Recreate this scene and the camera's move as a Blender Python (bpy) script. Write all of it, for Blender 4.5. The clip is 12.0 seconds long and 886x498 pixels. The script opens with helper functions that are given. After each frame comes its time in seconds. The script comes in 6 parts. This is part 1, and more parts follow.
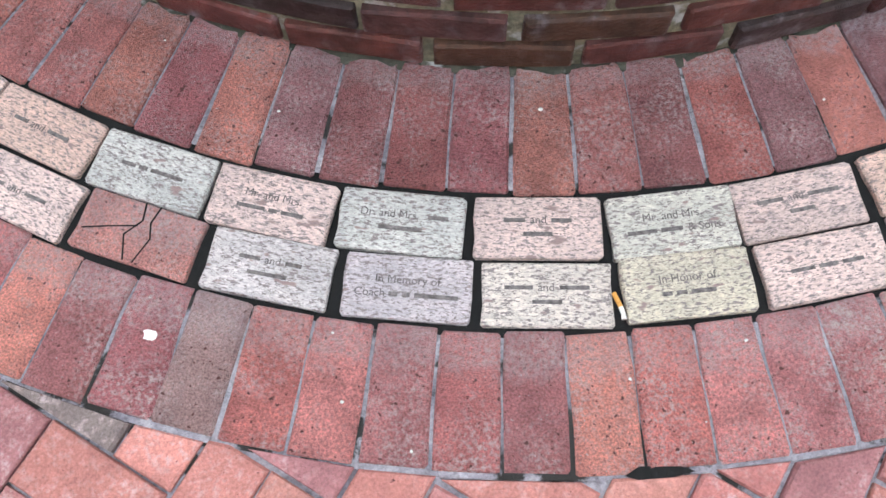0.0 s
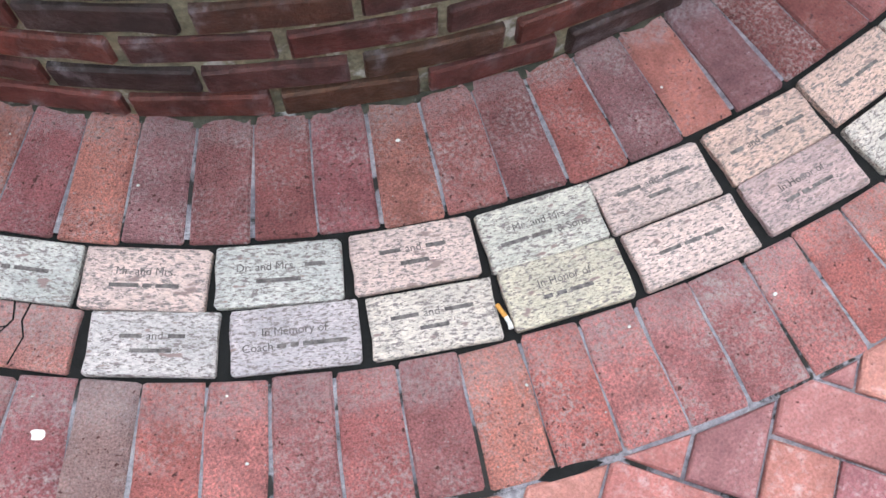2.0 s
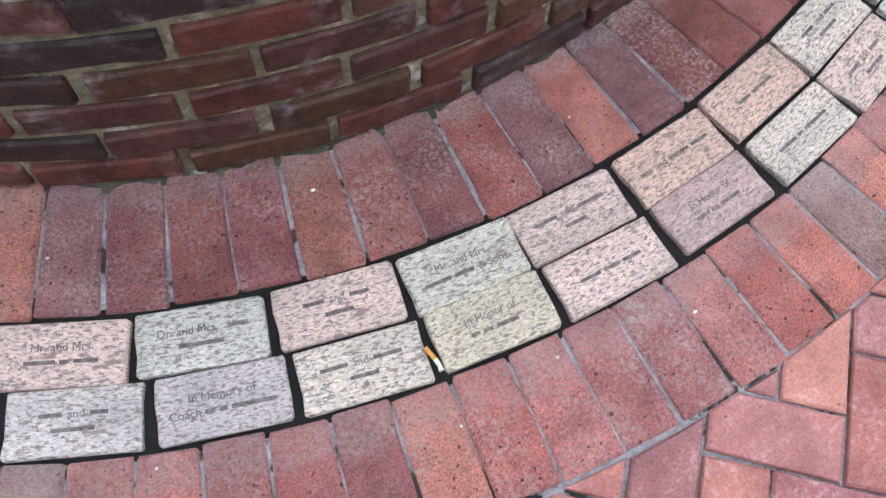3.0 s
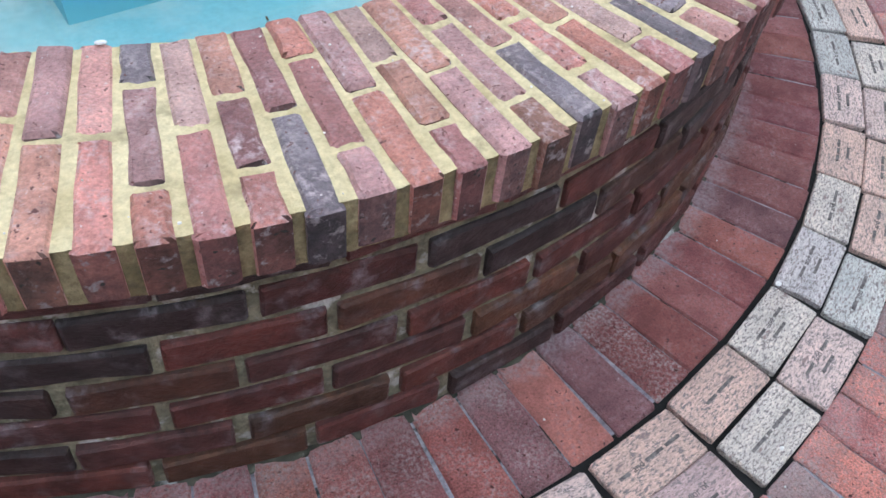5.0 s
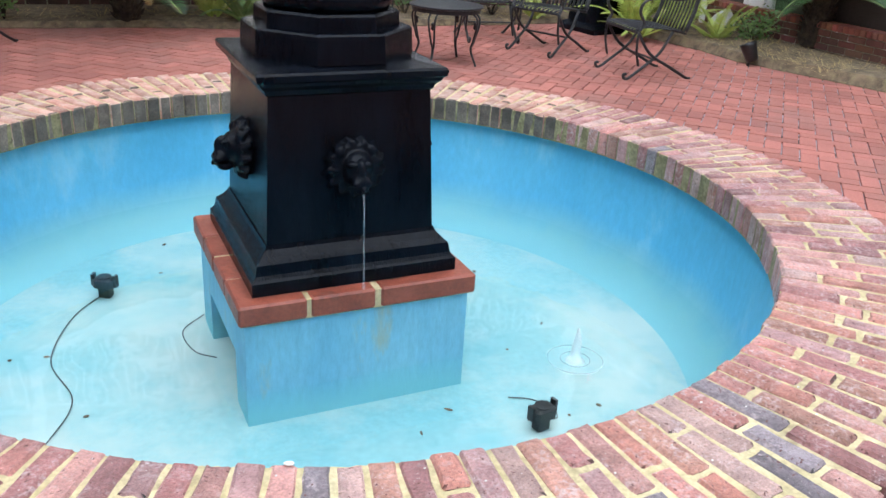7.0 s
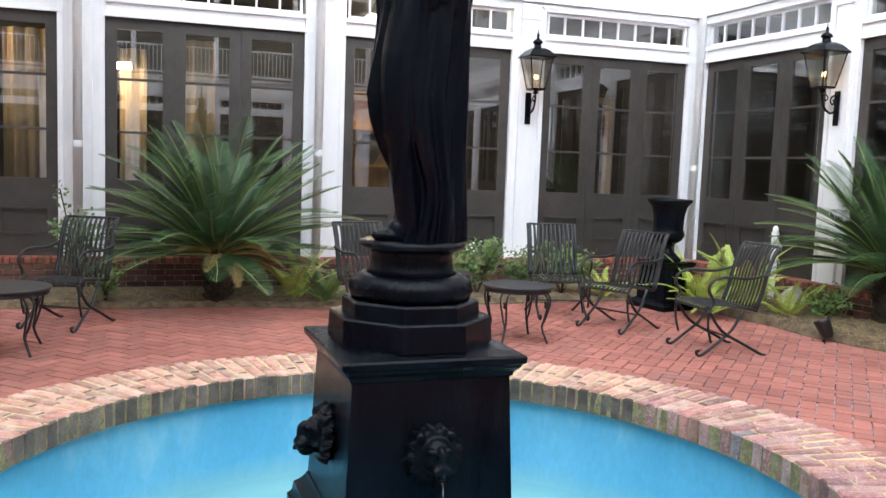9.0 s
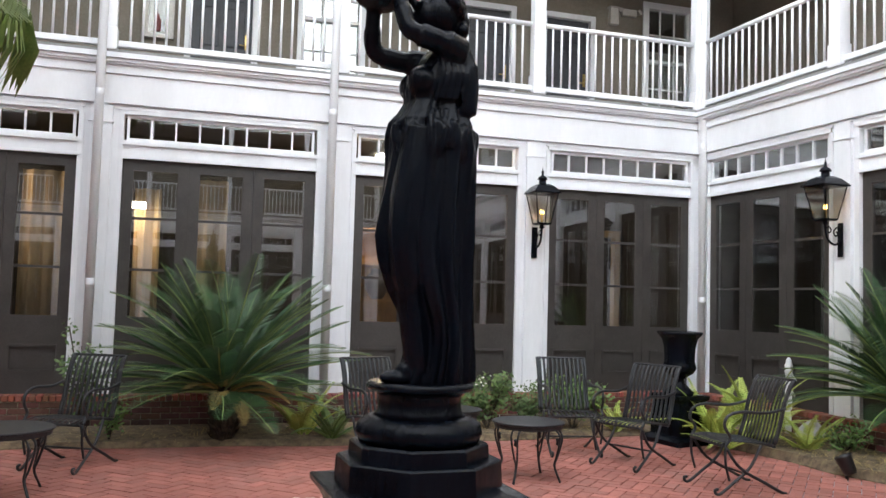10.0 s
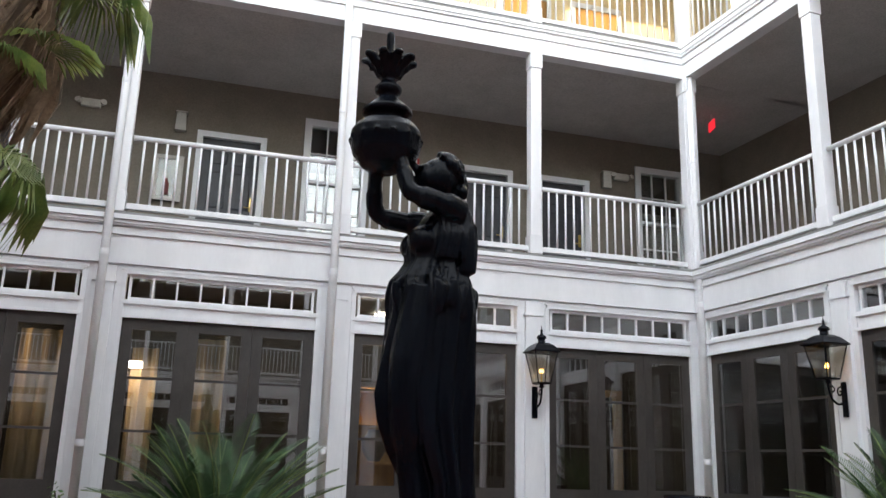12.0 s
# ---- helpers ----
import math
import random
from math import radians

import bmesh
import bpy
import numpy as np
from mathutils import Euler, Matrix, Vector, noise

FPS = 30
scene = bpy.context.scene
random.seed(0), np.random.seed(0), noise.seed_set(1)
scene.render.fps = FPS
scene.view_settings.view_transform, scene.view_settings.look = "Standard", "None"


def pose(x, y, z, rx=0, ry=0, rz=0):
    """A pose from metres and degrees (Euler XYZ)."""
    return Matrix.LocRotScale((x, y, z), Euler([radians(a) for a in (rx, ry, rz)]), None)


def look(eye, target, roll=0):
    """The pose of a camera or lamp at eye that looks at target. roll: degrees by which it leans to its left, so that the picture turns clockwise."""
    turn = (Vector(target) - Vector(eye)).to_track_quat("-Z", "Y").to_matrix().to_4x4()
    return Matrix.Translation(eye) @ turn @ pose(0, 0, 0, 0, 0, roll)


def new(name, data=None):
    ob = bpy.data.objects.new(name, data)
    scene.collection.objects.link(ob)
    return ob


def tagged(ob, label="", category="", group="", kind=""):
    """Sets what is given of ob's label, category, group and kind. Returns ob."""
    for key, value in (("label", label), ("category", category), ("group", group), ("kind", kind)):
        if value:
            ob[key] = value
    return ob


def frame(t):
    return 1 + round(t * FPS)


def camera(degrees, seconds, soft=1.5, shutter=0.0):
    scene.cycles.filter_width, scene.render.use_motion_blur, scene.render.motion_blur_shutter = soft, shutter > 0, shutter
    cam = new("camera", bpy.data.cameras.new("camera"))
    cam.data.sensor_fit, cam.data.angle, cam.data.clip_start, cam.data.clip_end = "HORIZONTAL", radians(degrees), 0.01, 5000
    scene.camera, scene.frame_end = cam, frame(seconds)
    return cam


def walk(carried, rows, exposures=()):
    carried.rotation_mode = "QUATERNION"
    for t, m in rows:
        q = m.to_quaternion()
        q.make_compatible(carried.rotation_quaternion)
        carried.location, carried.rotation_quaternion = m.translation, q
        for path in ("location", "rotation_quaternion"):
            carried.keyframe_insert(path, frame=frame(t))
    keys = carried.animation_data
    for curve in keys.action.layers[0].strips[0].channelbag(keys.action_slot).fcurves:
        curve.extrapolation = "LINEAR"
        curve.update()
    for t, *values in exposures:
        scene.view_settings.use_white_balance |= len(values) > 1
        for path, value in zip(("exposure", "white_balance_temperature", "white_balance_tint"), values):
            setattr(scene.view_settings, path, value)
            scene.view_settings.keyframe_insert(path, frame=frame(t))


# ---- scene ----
cam = camera(55.4, 12.0)
PATH = [
    (0, (-0.079, 0.091, 1.265), (0.006, 0.703, -0.637), -4.5),
    (0.5, (-0.074, 0.075, 1.267), (0.039, 0.705, -0.627), -3.8),
    (1, (-0.05, 0.08, 1.27), (0.107, 0.714, -0.62), -2.8),
    (1.5, (-0.024, 0.071, 1.271), (0.187, 0.708, -0.613), -1.6),
    (2, (-0.014, 0.057, 1.274), (0.269, 0.695, -0.6), 0.4),
    (2.5, (0.023, 0.064, 1.283), (0.359, 0.674, -0.591), 1.4),
    (2.7, (0.026, 0.068, 1.286), (0.401, 0.668, -0.585), 3.0),
    (4.3, (0.004, 0.144, 1.296), (0.687, 0.987, -0.384), 9.1),
    (4.5, (0.005, 0.141, 1.303), (0.711, 1.041, -0.337), 8.4),
    (5, (0.0, 0.126, 1.325), (0.794, 1.169, -0.185), 7.3),
    (5.5, (-0.01, 0.116, 1.351), (0.826, 1.299, -0.028), 6.7),
    (6, (-0.029, 0.123, 1.393), (0.805, 1.459, 0.16), 6.0),
    (6.5, (-0.048, 0.124, 1.437), (0.746, 1.644, 0.409), 4.5),
    (7, (-0.065, 0.085, 1.453), (0.665, 1.768, 0.654), 3.4),
    (8.8, (-0.131, 0.04, 1.501), (0.485, 1.923, 1.229), 2.4),
    (9, (-0.102, 0.07, 1.501), (0.505, 1.966, 1.309), 2.1),
    (9.5, (-0.1, 0.065, 1.522), (0.486, 1.977, 1.511), 1.7),
    (10, (-0.101, 0.069, 1.526), (0.479, 1.979, 1.645), 1.6),
    (10.5, (-0.107, 0.049, 1.54), (0.465, 1.952, 1.769), 1.8),
    (11, (-0.111, 0.053, 1.52), (0.458, 1.938, 1.871), 1.6),
    (11.5, (-0.108, 0.063, 1.522), (0.455, 1.931, 1.961), 1.5),
    (12, (-0.107, 0.064, 1.52), (0.45, 1.921, 2.01), 1.6),
]
walk(cam, [(t, look(eye, target, roll)) for t, eye, target, roll in PATH], exposures=[(t, e + 0.55, k, 10) for t, e, k in ((0.0, 4.20, 6500), (2.0, 4.20, 6450), (2.7, 4.08, 6450), (4.5, 3.92, 6000), (5.0, 3.75, 6000), (6.0, 3.62, 6200), (7.0, 4.12, 6350), (9.0, 4.22, 6700), (9.5, 4.08, 6850), (10.0, 3.8, 6850), (10.5, 3.65, 6850), (12.0, 3.28, 6800))])

CX, CY = 0.55, 2.41          # centre of the fountain
COPE_IN, COPE_OUT, COPE_Z = 1.29, 1.68, 0.585
WALL_R = 1.660
WATER_Z = 0.13

# ---- light ----
world = bpy.data.worlds.new("sky")
scene.world = world
world.use_nodes = True
wn = world.node_tree
sky = wn.nodes.new("ShaderNodeTexSky")
sky.sky_type = "NISHITA"
sky.sun_disc = False
SUN_EL, SUN_AZ = 7.6, 58.0           # low sun behind the camera, above the southern roofs only
sky.sun_elevation = radians(SUN_EL)
sky.sun_rotation = radians(180 + SUN_AZ)
sky.air_density, sky.dust_density, sky.ozone_density = 1.0, 0.15, 1.5
wn.nodes["Background"].inputs["Strength"].default_value = 0.15
veil = wn.nodes.new("ShaderNodeHueSaturation")        # thin high cloud
veil.inputs["Saturation"].default_value = 0.3
wn.links.new(sky.outputs["Color"], veil.inputs["Color"])
wn.links.new(veil.outputs["Color"], wn.nodes["Background"].inputs["Color"])
sun = new("sun", bpy.data.lights.new("sun", "SUN"))
sun.data.energy, sun.data.angle, sun.data.color = 0.9, radians(1.0), (1.0, 0.82, 0.58)
d = Vector((math.sin(radians(SUN_AZ)) * math.cos(radians(SUN_EL)), math.cos(radians(SUN_AZ)) * math.cos(radians(SUN_EL)), -math.sin(radians(SUN_EL))))
sun.matrix_world = look((0, 0, 30), Vector((0, 0, 30)) + d)


# ---- materials ----
def nodes_of(name):
    m = bpy.data.materials.new(name)
    m.use_nodes = True
    return m, m.node_tree, m.node_tree.nodes["Principled BSDF"]


def node(nt, kind, **values):
    n = nt.nodes.new(kind)
    for key, v in values.items():
        if key in n.inputs:
            n.inputs[key].default_value = v
    return n


def ramp(nt, source, stops):
    r = nt.nodes.new("ShaderNodeValToRGB")
    while len(r.color_ramp.elements) < len(stops):
        r.color_ramp.elements.new(0.5)
    for e, (at, c) in zip(r.color_ramp.elements, stops):
        e.position, e.color = at, (*c, 1) if len(c) == 3 else c
    nt.links.new(source, r.inputs["Fac"])
    return r.outputs["Color"]


def mixed(nt, a, b, fac, mode="MIX"):
    m = nt.nodes.new("ShaderNodeMix")
    m.data_type, m.blend_type = "RGBA", mode
    for sock, v in ((m.inputs[0], fac), (m.inputs[6], a), (m.inputs[7], b)):
        if hasattr(v, "links"):
            nt.links.new(v, sock)
        else:
            sock.default_value = v if not isinstance(v, tuple) else (*v, 1)
    return m.outputs[2]


def surface(name, dark, light, scale=6.0, rough=0.7, grain=60.0, bump=0.15, metal=0.0, tint=False, vary=0.0,
            stain=None, stain_at=(0.55, 0.7), stain_scale=3.0, fleck=None, fleck_at=(0.62, 0.68), fleck_scale=90.0, stretch=None, spec=0.5,
            rough_to=None, far=False, contrast=1.0, patch=0.0, pits=None, pits_scale=120.0, low=None, ends=None):
    """A stained and grained surface in the object's own coordinates, each object with its own offset."""
    m, nt, bsdf = nodes_of(name)
    co = nt.nodes.new("ShaderNodeTexCoord")
    info = nt.nodes.new("ShaderNodeObjectInfo")
    off = node(nt, "ShaderNodeVectorMath")
    off.operation = "MULTIPLY_ADD"
    nt.links.new(info.outputs["Random"], off.inputs[0])
    off.inputs[1].default_value = (37.0, 53.0, 71.0)
    nt.links.new(co.outputs["Object"], off.inputs[2])
    vec = off.outputs[0]
    if stretch:
        mp = node(nt, "ShaderNodeMapping", Scale=stretch)
        nt.links.new(vec, mp.inputs["Vector"])
        vec = mp.outputs[0]

    def noise_at(s, detail=4.0, r=0.6):
        n = node(nt, "ShaderNodeTexNoise", Scale=s, Detail=detail, Roughness=r)
        nt.links.new(vec, n.inputs["Vector"])
        return n.outputs["Fac"]
    broad = noise_at(scale)
    fine = noise_at(grain, 5.0, 0.7)
    c = ramp(nt, broad, [(0.35, dark), (0.65, light)])
    if tint:
        c = mixed(nt, info.outputs["Color"], c, 1.0, "MULTIPLY")
    c = mixed(nt, c, ramp(nt, fine, [(0.3, (1 - 0.28 * contrast,) * 3), (0.7, (1 + 0.12 * contrast,) * 3)]), 1.0, "MULTIPLY")
    if vary:
        pick = nt.nodes.new("ShaderNodeNewGeometry").outputs["Random Per Island"] if far else info.outputs["Random"]
        c = mixed(nt, c, ramp(nt, pick, [(0, (1 - vary,) * 3), (1, (1 + vary,) * 3)]), 1.0, "MULTIPLY")
    if stain:
        s = noise_at(stain_scale, 6.0, 0.65)
        f = ramp(nt, s, [(stain_at[0], (0, 0, 0)), (stain_at[1], (1, 1, 1))])
        if patch:
            f = mixed(nt, f, ramp(nt, noise_at(patch, 3.0, 0.55), [(0.42, (0.06,) * 3), (0.68, (1, 1, 1))]), 1.0, "MULTIPLY")
        c = mixed(nt, c, stain, f)
    if pits:
        c = mixed(nt, c, pits, ramp(nt, noise_at(pits_scale, 2.0, 0.5), [(0.66, (0, 0, 0)), (0.71, (1, 1, 1))]))
    if fleck:
        s = noise_at(fleck_scale, 3.0, 0.6)
        f = ramp(nt, s, [(fleck_at[0], (0, 0, 0)), (fleck_at[1], (1, 1, 1))])
        c = mixed(nt, c, fleck, f)
    if ends:     # white salts creeping in from the inner end
        y0, y1, colour, much = ends
        sep = nt.nodes.new("ShaderNodeSeparateXYZ")
        nt.links.new(co.outputs["Object"], sep.inputs[0])
        wav = node(nt, "ShaderNodeMath")
        wav.operation = "MULTIPLY_ADD"
        nt.links.new(noise_at(24.0), wav.inputs[0])
        wav.inputs[1].default_value = -0.10
        nt.links.new(sep.outputs["Y"], wav.inputs[2])
        f = ramp(nt, wav.outputs[0], [(y0, (much,) * 3), (y1, (0, 0, 0))])
        f = mixed(nt, f, ramp(nt, noise_at(120.0, 5.0, 0.7), [(0.38, (0.1,) * 3), (0.58, (1, 1, 1))]), 1.0, "MULTIPLY")
        c = mixed(nt, c, colour, f)
    if low:      # chalky deposit up to a height
        z0, z1, colour = low
        sep = nt.nodes.new("ShaderNodeSeparateXYZ")
        nt.links.new(co.outputs["Object"], sep.inputs[0])
        wav = node(nt, "ShaderNodeMath")
        wav.operation = "MULTIPLY_ADD"
        nt.links.new(noise_at(5.0), wav.inputs[0])
        wav.inputs[1].default_value = -0.10
        nt.links.new(sep.outputs["Z"], wav.inputs[2])
        c = mixed(nt, colour, c, ramp(nt, wav.outputs[0], [(z0, (0, 0, 0)), (z1, (1, 1, 1))]))
    nt.links.new(c, bsdf.inputs["Base Color"])
    bsdf.inputs["Roughness"].default_value = rough
    if rough_to is not None:
        nt.links.new(ramp(nt, broad, [(0.35, (rough,) * 3), (0.65, (rough_to,) * 3)]), bsdf.inputs["Roughness"])
    bsdf.inputs["Metallic"].default_value = metal
    bsdf.inputs["Specular IOR Level"].default_value = spec
    if bump:
        b = node(nt, "ShaderNodeBump", Strength=bump, Distance=0.01)
        nt.links.new(fine, b.inputs["Height"])
        nt.links.new(b.outputs["Normal"], bsdf.inputs["Normal"])
    return m


def glass_like(name, tint=(1, 1, 1), gain=0.04, rough=0.0):
    m = bpy.data.materials.new(name)
    m.use_nodes = True
    nt = m.node_tree
    nt.nodes.remove(nt.nodes["Principled BSDF"])
    clear = node(nt, "ShaderNodeBsdfTransparent", Color=(*tint, 1))
    gloss = node(nt, "ShaderNodeBsdfGlossy", Roughness=rough)
    lw = node(nt, "ShaderNodeLayerWeight", Blend=0.5)
    pw = node(nt, "ShaderNodeMath")
    pw.operation = "POWER"
    nt.links.new(lw.outputs["Facing"], pw.inputs[0])
    pw.inputs[1].default_value = 4.0
    up = node(nt, "ShaderNodeMath")
    up.operation, up.use_clamp = "MULTIPLY_ADD", True
    nt.links.new(pw.outputs[0], up.inputs[0])
    up.inputs[1].default_value = 0.85
    up.inputs[2].default_value = gain
    mx = nt.nodes.new("ShaderNodeMixShader")
    nt.links.new(up.outputs[0], mx.inputs[0])
    nt.links.new(clear.outputs[0], mx.inputs[1])
    nt.links.new(gloss.outputs[0], mx.inputs[2])
    nt.links.new(mx.outputs[0], nt.nodes["Material Output"].inputs["Surface"])
    return m


def glow(name, colour, strength):
    m, nt, bsdf = nodes_of(name)
    bsdf.inputs["Base Color"].default_value = (*colour, 1)
    bsdf.inputs["Emission Color"].default_value = (*colour, 1)
    bsdf.inputs["Emission Strength"].default_value = strength
    return m


PAVER = surface("paver_brick", (0.98, 0.90, 0.91), (1.50, 1.44, 1.42), 13, 0.85, 260, 1.2, tint=True, vary=0.10, contrast=2.4,
                stain=(0.66, 0.53, 0.51), stain_at=(0.45, 0.66), stain_scale=140, patch=10, pits=(0.13, 0.045, 0.04), pits_scale=110, fleck=(0.60, 0.52, 0.50), fleck_at=(0.68, 0.73), fleck_scale=170,
                ends=(0.0, 0.03, (0.56, 0.46, 0.46), 0.42))
# damp bricks, with shade beside the basin wall also put into the colour
DAMPSHADEPAVER = surface("damp_paver_brick", (0.70, 0.62, 0.64), (1.12, 1.06, 1.05), 13, 0.62, 230, 0.8, tint=True, vary=0.12, contrast=1.7, rough_to=0.42,
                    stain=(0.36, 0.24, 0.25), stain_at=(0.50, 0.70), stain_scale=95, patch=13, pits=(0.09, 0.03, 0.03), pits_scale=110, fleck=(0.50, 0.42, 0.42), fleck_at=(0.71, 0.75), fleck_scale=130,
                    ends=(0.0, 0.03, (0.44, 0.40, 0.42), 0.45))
FIELD = surface("field_brick", (0.72, 0.68, 0.68), (1.12, 1.1, 1.08), 9, 0.82, 200, 0.5, tint=True, vary=0.12, contrast=1.5,
                stain=(0.55, 0.42, 0.40), stain_at=(0.50, 0.72), stain_scale=80, patch=9, fleck=(0.11, 0.035, 0.03), fleck_at=(0.68, 0.73), fleck_scale=90)
STONE = surface("memorial_stone", (1.00, 1.00, 1.00), (1.34, 1.31, 1.29), 14, 0.78, 240, 0.7, tint=True, contrast=1.6,
                stain=(0.23, 0.19, 0.18), stain_at=(0.52, 0.59), stain_scale=225, pits=(0.30, 0.21, 0.19), pits_scale=60, fleck=(0.18, 0.145, 0.135), fleck_at=(0.59, 0.66), fleck_scale=300, stretch=(0.42, 1.0, 1.0))
FARFIELD = surface("field_brick_far", (0.31, 0.108, 0.084), (0.43, 0.160, 0.125), 0.9, 0.8, 90, 0.2, vary=0.2, far=True, stain=(0.26, 0.13, 0.11), stain_at=(0.5, 0.8), stain_scale=1.4)
# coping ends: grime, plus the shade of upright faces put into the colour
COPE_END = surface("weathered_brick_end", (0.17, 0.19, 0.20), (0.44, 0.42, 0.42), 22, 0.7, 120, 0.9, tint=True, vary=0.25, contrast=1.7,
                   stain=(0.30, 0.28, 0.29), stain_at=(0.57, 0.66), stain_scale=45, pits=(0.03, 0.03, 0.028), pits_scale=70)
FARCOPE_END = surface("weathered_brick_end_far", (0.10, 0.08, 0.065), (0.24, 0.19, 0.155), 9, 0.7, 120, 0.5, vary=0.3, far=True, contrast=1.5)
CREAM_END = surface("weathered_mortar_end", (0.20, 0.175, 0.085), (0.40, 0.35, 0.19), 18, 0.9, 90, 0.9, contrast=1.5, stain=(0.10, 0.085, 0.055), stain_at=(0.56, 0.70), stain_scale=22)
# far coping: pale peach of the wet sheen is mixed into the brick colour
FARCOPE = surface("coping_brick_far", (0.38, 0.17, 0.125), (0.58, 0.32, 0.25), 9, 0.55, 120, 0.4, vary=0.35, far=True, contrast=1.4,
                  stain=(0.64, 0.52, 0.44), stain_at=(0.48, 0.75), stain_scale=14, rough_to=0.38)
FARWALL = surface("wall_brick_far", (0.055, 0.022, 0.018), (0.10, 0.04, 0.033), 7, 0.6, 90, 0.3, vary=0.35, far=True)
INK = surface("worn_engraving", (0.07, 0.06, 0.056), (0.22, 0.19, 0.18), 90, 0.8, 200, 0.1)
JOINT = surface("joint_mortar", (0.24, 0.22, 0.25), (0.46, 0.43, 0.46), 16, 0.95, 120, 0.9, contrast=1.7, stain=(0.03, 0.027, 0.024), stain_at=(0.54, 0.58), stain_scale=9)
# near-black colour stands in for the shade deep inside open joints
GAP_SHADE = surface("dark_joint", (0.002, 0.0018, 0.0016), (0.006, 0.0055, 0.005), 20, 0.95, 90, 0.4)
COPE = surface("coping_brick", (0.70, 0.66, 0.67), (1.15, 1.1, 1.1), 14, 0.55, 170, 0.6, tint=True, vary=0.16, contrast=1.6,
               stain=(0.62, 0.50, 0.50), stain_at=(0.48, 0.68), stain_scale=80, patch=12, pits=(0.13, 0.045, 0.04), pits_scale=120, fleck=(0.66, 0.57, 0.55), fleck_at=(0.69, 0.74), fleck_scale=130, rough_to=0.30)
CREAM = surface("cream_mortar", (0.50, 0.41, 0.22), (0.68, 0.58, 0.35), 10, 0.85, 90, 0.5, stain=(0.26, 0.21, 0.12), stain_at=(0.56, 0.72), stain_scale=14)
WALLBRICK = surface("wall_brick", (0.55, 0.53, 0.53), (1.25, 1.15, 1.12), 16, 0.6, 110, 0.6, tint=True, vary=0.3, contrast=1.6,
                    stain=(0.27, 0.25, 0.27), stain_at=(0.52, 0.74), stain_scale=24, patch=6, rough_to=0.35)
WALLMORTAR = surface("grey_green_mortar", (0.15, 0.145, 0.095), (0.32, 0.30, 0.20), 22, 0.9, 90, 0.9, contrast=1.5, stain=(0.55, 0.54, 0.50), stain_at=(0.55, 0.64), stain_scale=14)
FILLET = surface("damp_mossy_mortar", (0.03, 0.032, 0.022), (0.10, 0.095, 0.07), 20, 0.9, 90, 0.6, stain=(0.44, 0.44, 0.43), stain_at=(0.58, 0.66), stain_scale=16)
POOL = surface("pool_paint", (0.075, 0.38, 0.60), (0.115, 0.45, 0.67), 2, 0.55, 40, 0.06, contrast=0.4, stain=(0.34, 0.60, 0.70), stain_at=(0.58, 0.9), stain_scale=4, stretch=(1, 1, 0.5), low=(0.03, 0.17, (0.20, 0.47, 0.50)))
POOLFLOOR = surface("pool_floor", (0.20, 0.46, 0.49), (0.31, 0.52, 0.51), 1.8, 0.6, 40, 0.06, contrast=0.5, stain=(0.44, 0.55, 0.51), stain_at=(0.45, 0.66), stain_scale=2.0)
PLINTHBLUE = surface("stained_blue_plinth", (0.14, 0.40, 0.56), (0.20, 0.48, 0.61), 5, 0.6, 60, 0.15, contrast=0.6, stain=(0.34, 0.33, 0.17), stain_at=(0.60, 0.76), stain_scale=7, stretch=(1, 1, 0.3), low=(0.0, 0.09, (0.20, 0.50, 0.56)))
TERRA = surface("painted_red_brick", (0.22, 0.05, 0.028), (0.33, 0.085, 0.05), 8, 0.5, 70, 0.25, stain=(0.10, 0.045, 0.035), stain_at=(0.58, 0.75), stain_scale=10)
IRON = surface("black_painted_iron", (0.0020, 0.0030, 0.0056), (0.0046, 0.0066, 0.0108), 9, 0.09, 45, 0.45, spec=0.12, rough_to=0.22, stain=(0.010, 0.011, 0.014), stain_at=(0.64, 0.8), stain_scale=14, stretch=(1, 1, 0.25))
CHAIRIRON = surface("chair_iron", (0.007, 0.008, 0.010), (0.018, 0.02, 0.024), 20, 0.45, 120, 0.1)
WHITE = surface("white_paint", (0.70, 0.71, 0.73), (0.80, 0.81, 0.83), 1.5, 0.45, 30, 0.0, contrast=0.12, stain=(0.66, 0.66, 0.66), stain_at=(0.6, 0.9), stain_scale=2.0, stretch=(1, 1, 0.3))
DOORPAINT = surface("dark_bronze_paint", (0.036, 0.031, 0.028), (0.050, 0.044, 0.040), 3, 0.5, 50, 0.06)
# gallery stucco: taupe carries shade in its colour, cream carries warm sunlight
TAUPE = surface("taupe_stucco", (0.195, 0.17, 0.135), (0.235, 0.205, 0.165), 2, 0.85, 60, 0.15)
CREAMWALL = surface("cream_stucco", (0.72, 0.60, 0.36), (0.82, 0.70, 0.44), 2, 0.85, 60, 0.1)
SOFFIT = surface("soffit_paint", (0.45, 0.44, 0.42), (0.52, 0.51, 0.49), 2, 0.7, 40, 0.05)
SLATE = surface("dark_panel_paint", (0.035, 0.036, 0.042), (0.05, 0.052, 0.06), 4, 0.5, 60, 0.05)
BRASS = surface("brass", (0.5, 0.36, 0.12), (0.65, 0.48, 0.18), 20, 0.3, 80, 0.0, metal=1.0)
GLASS = glass_like("window_glass", (0.86, 0.88, 0.88), 0.14)
LANTERNGLASS = glass_like("lantern_glass", (0.88, 0.88, 0.86), 0.05, 0.05)
WATER = glass_like("still_water", (0.95, 0.995, 1.0), 0.02, 0.02)
JET, _nt, _b = nodes_of("falling_water")
_b.inputs["Base Color"].default_value = (0.75, 0.78, 0.8, 1)
_b.inputs["Alpha"].default_value = 0.18
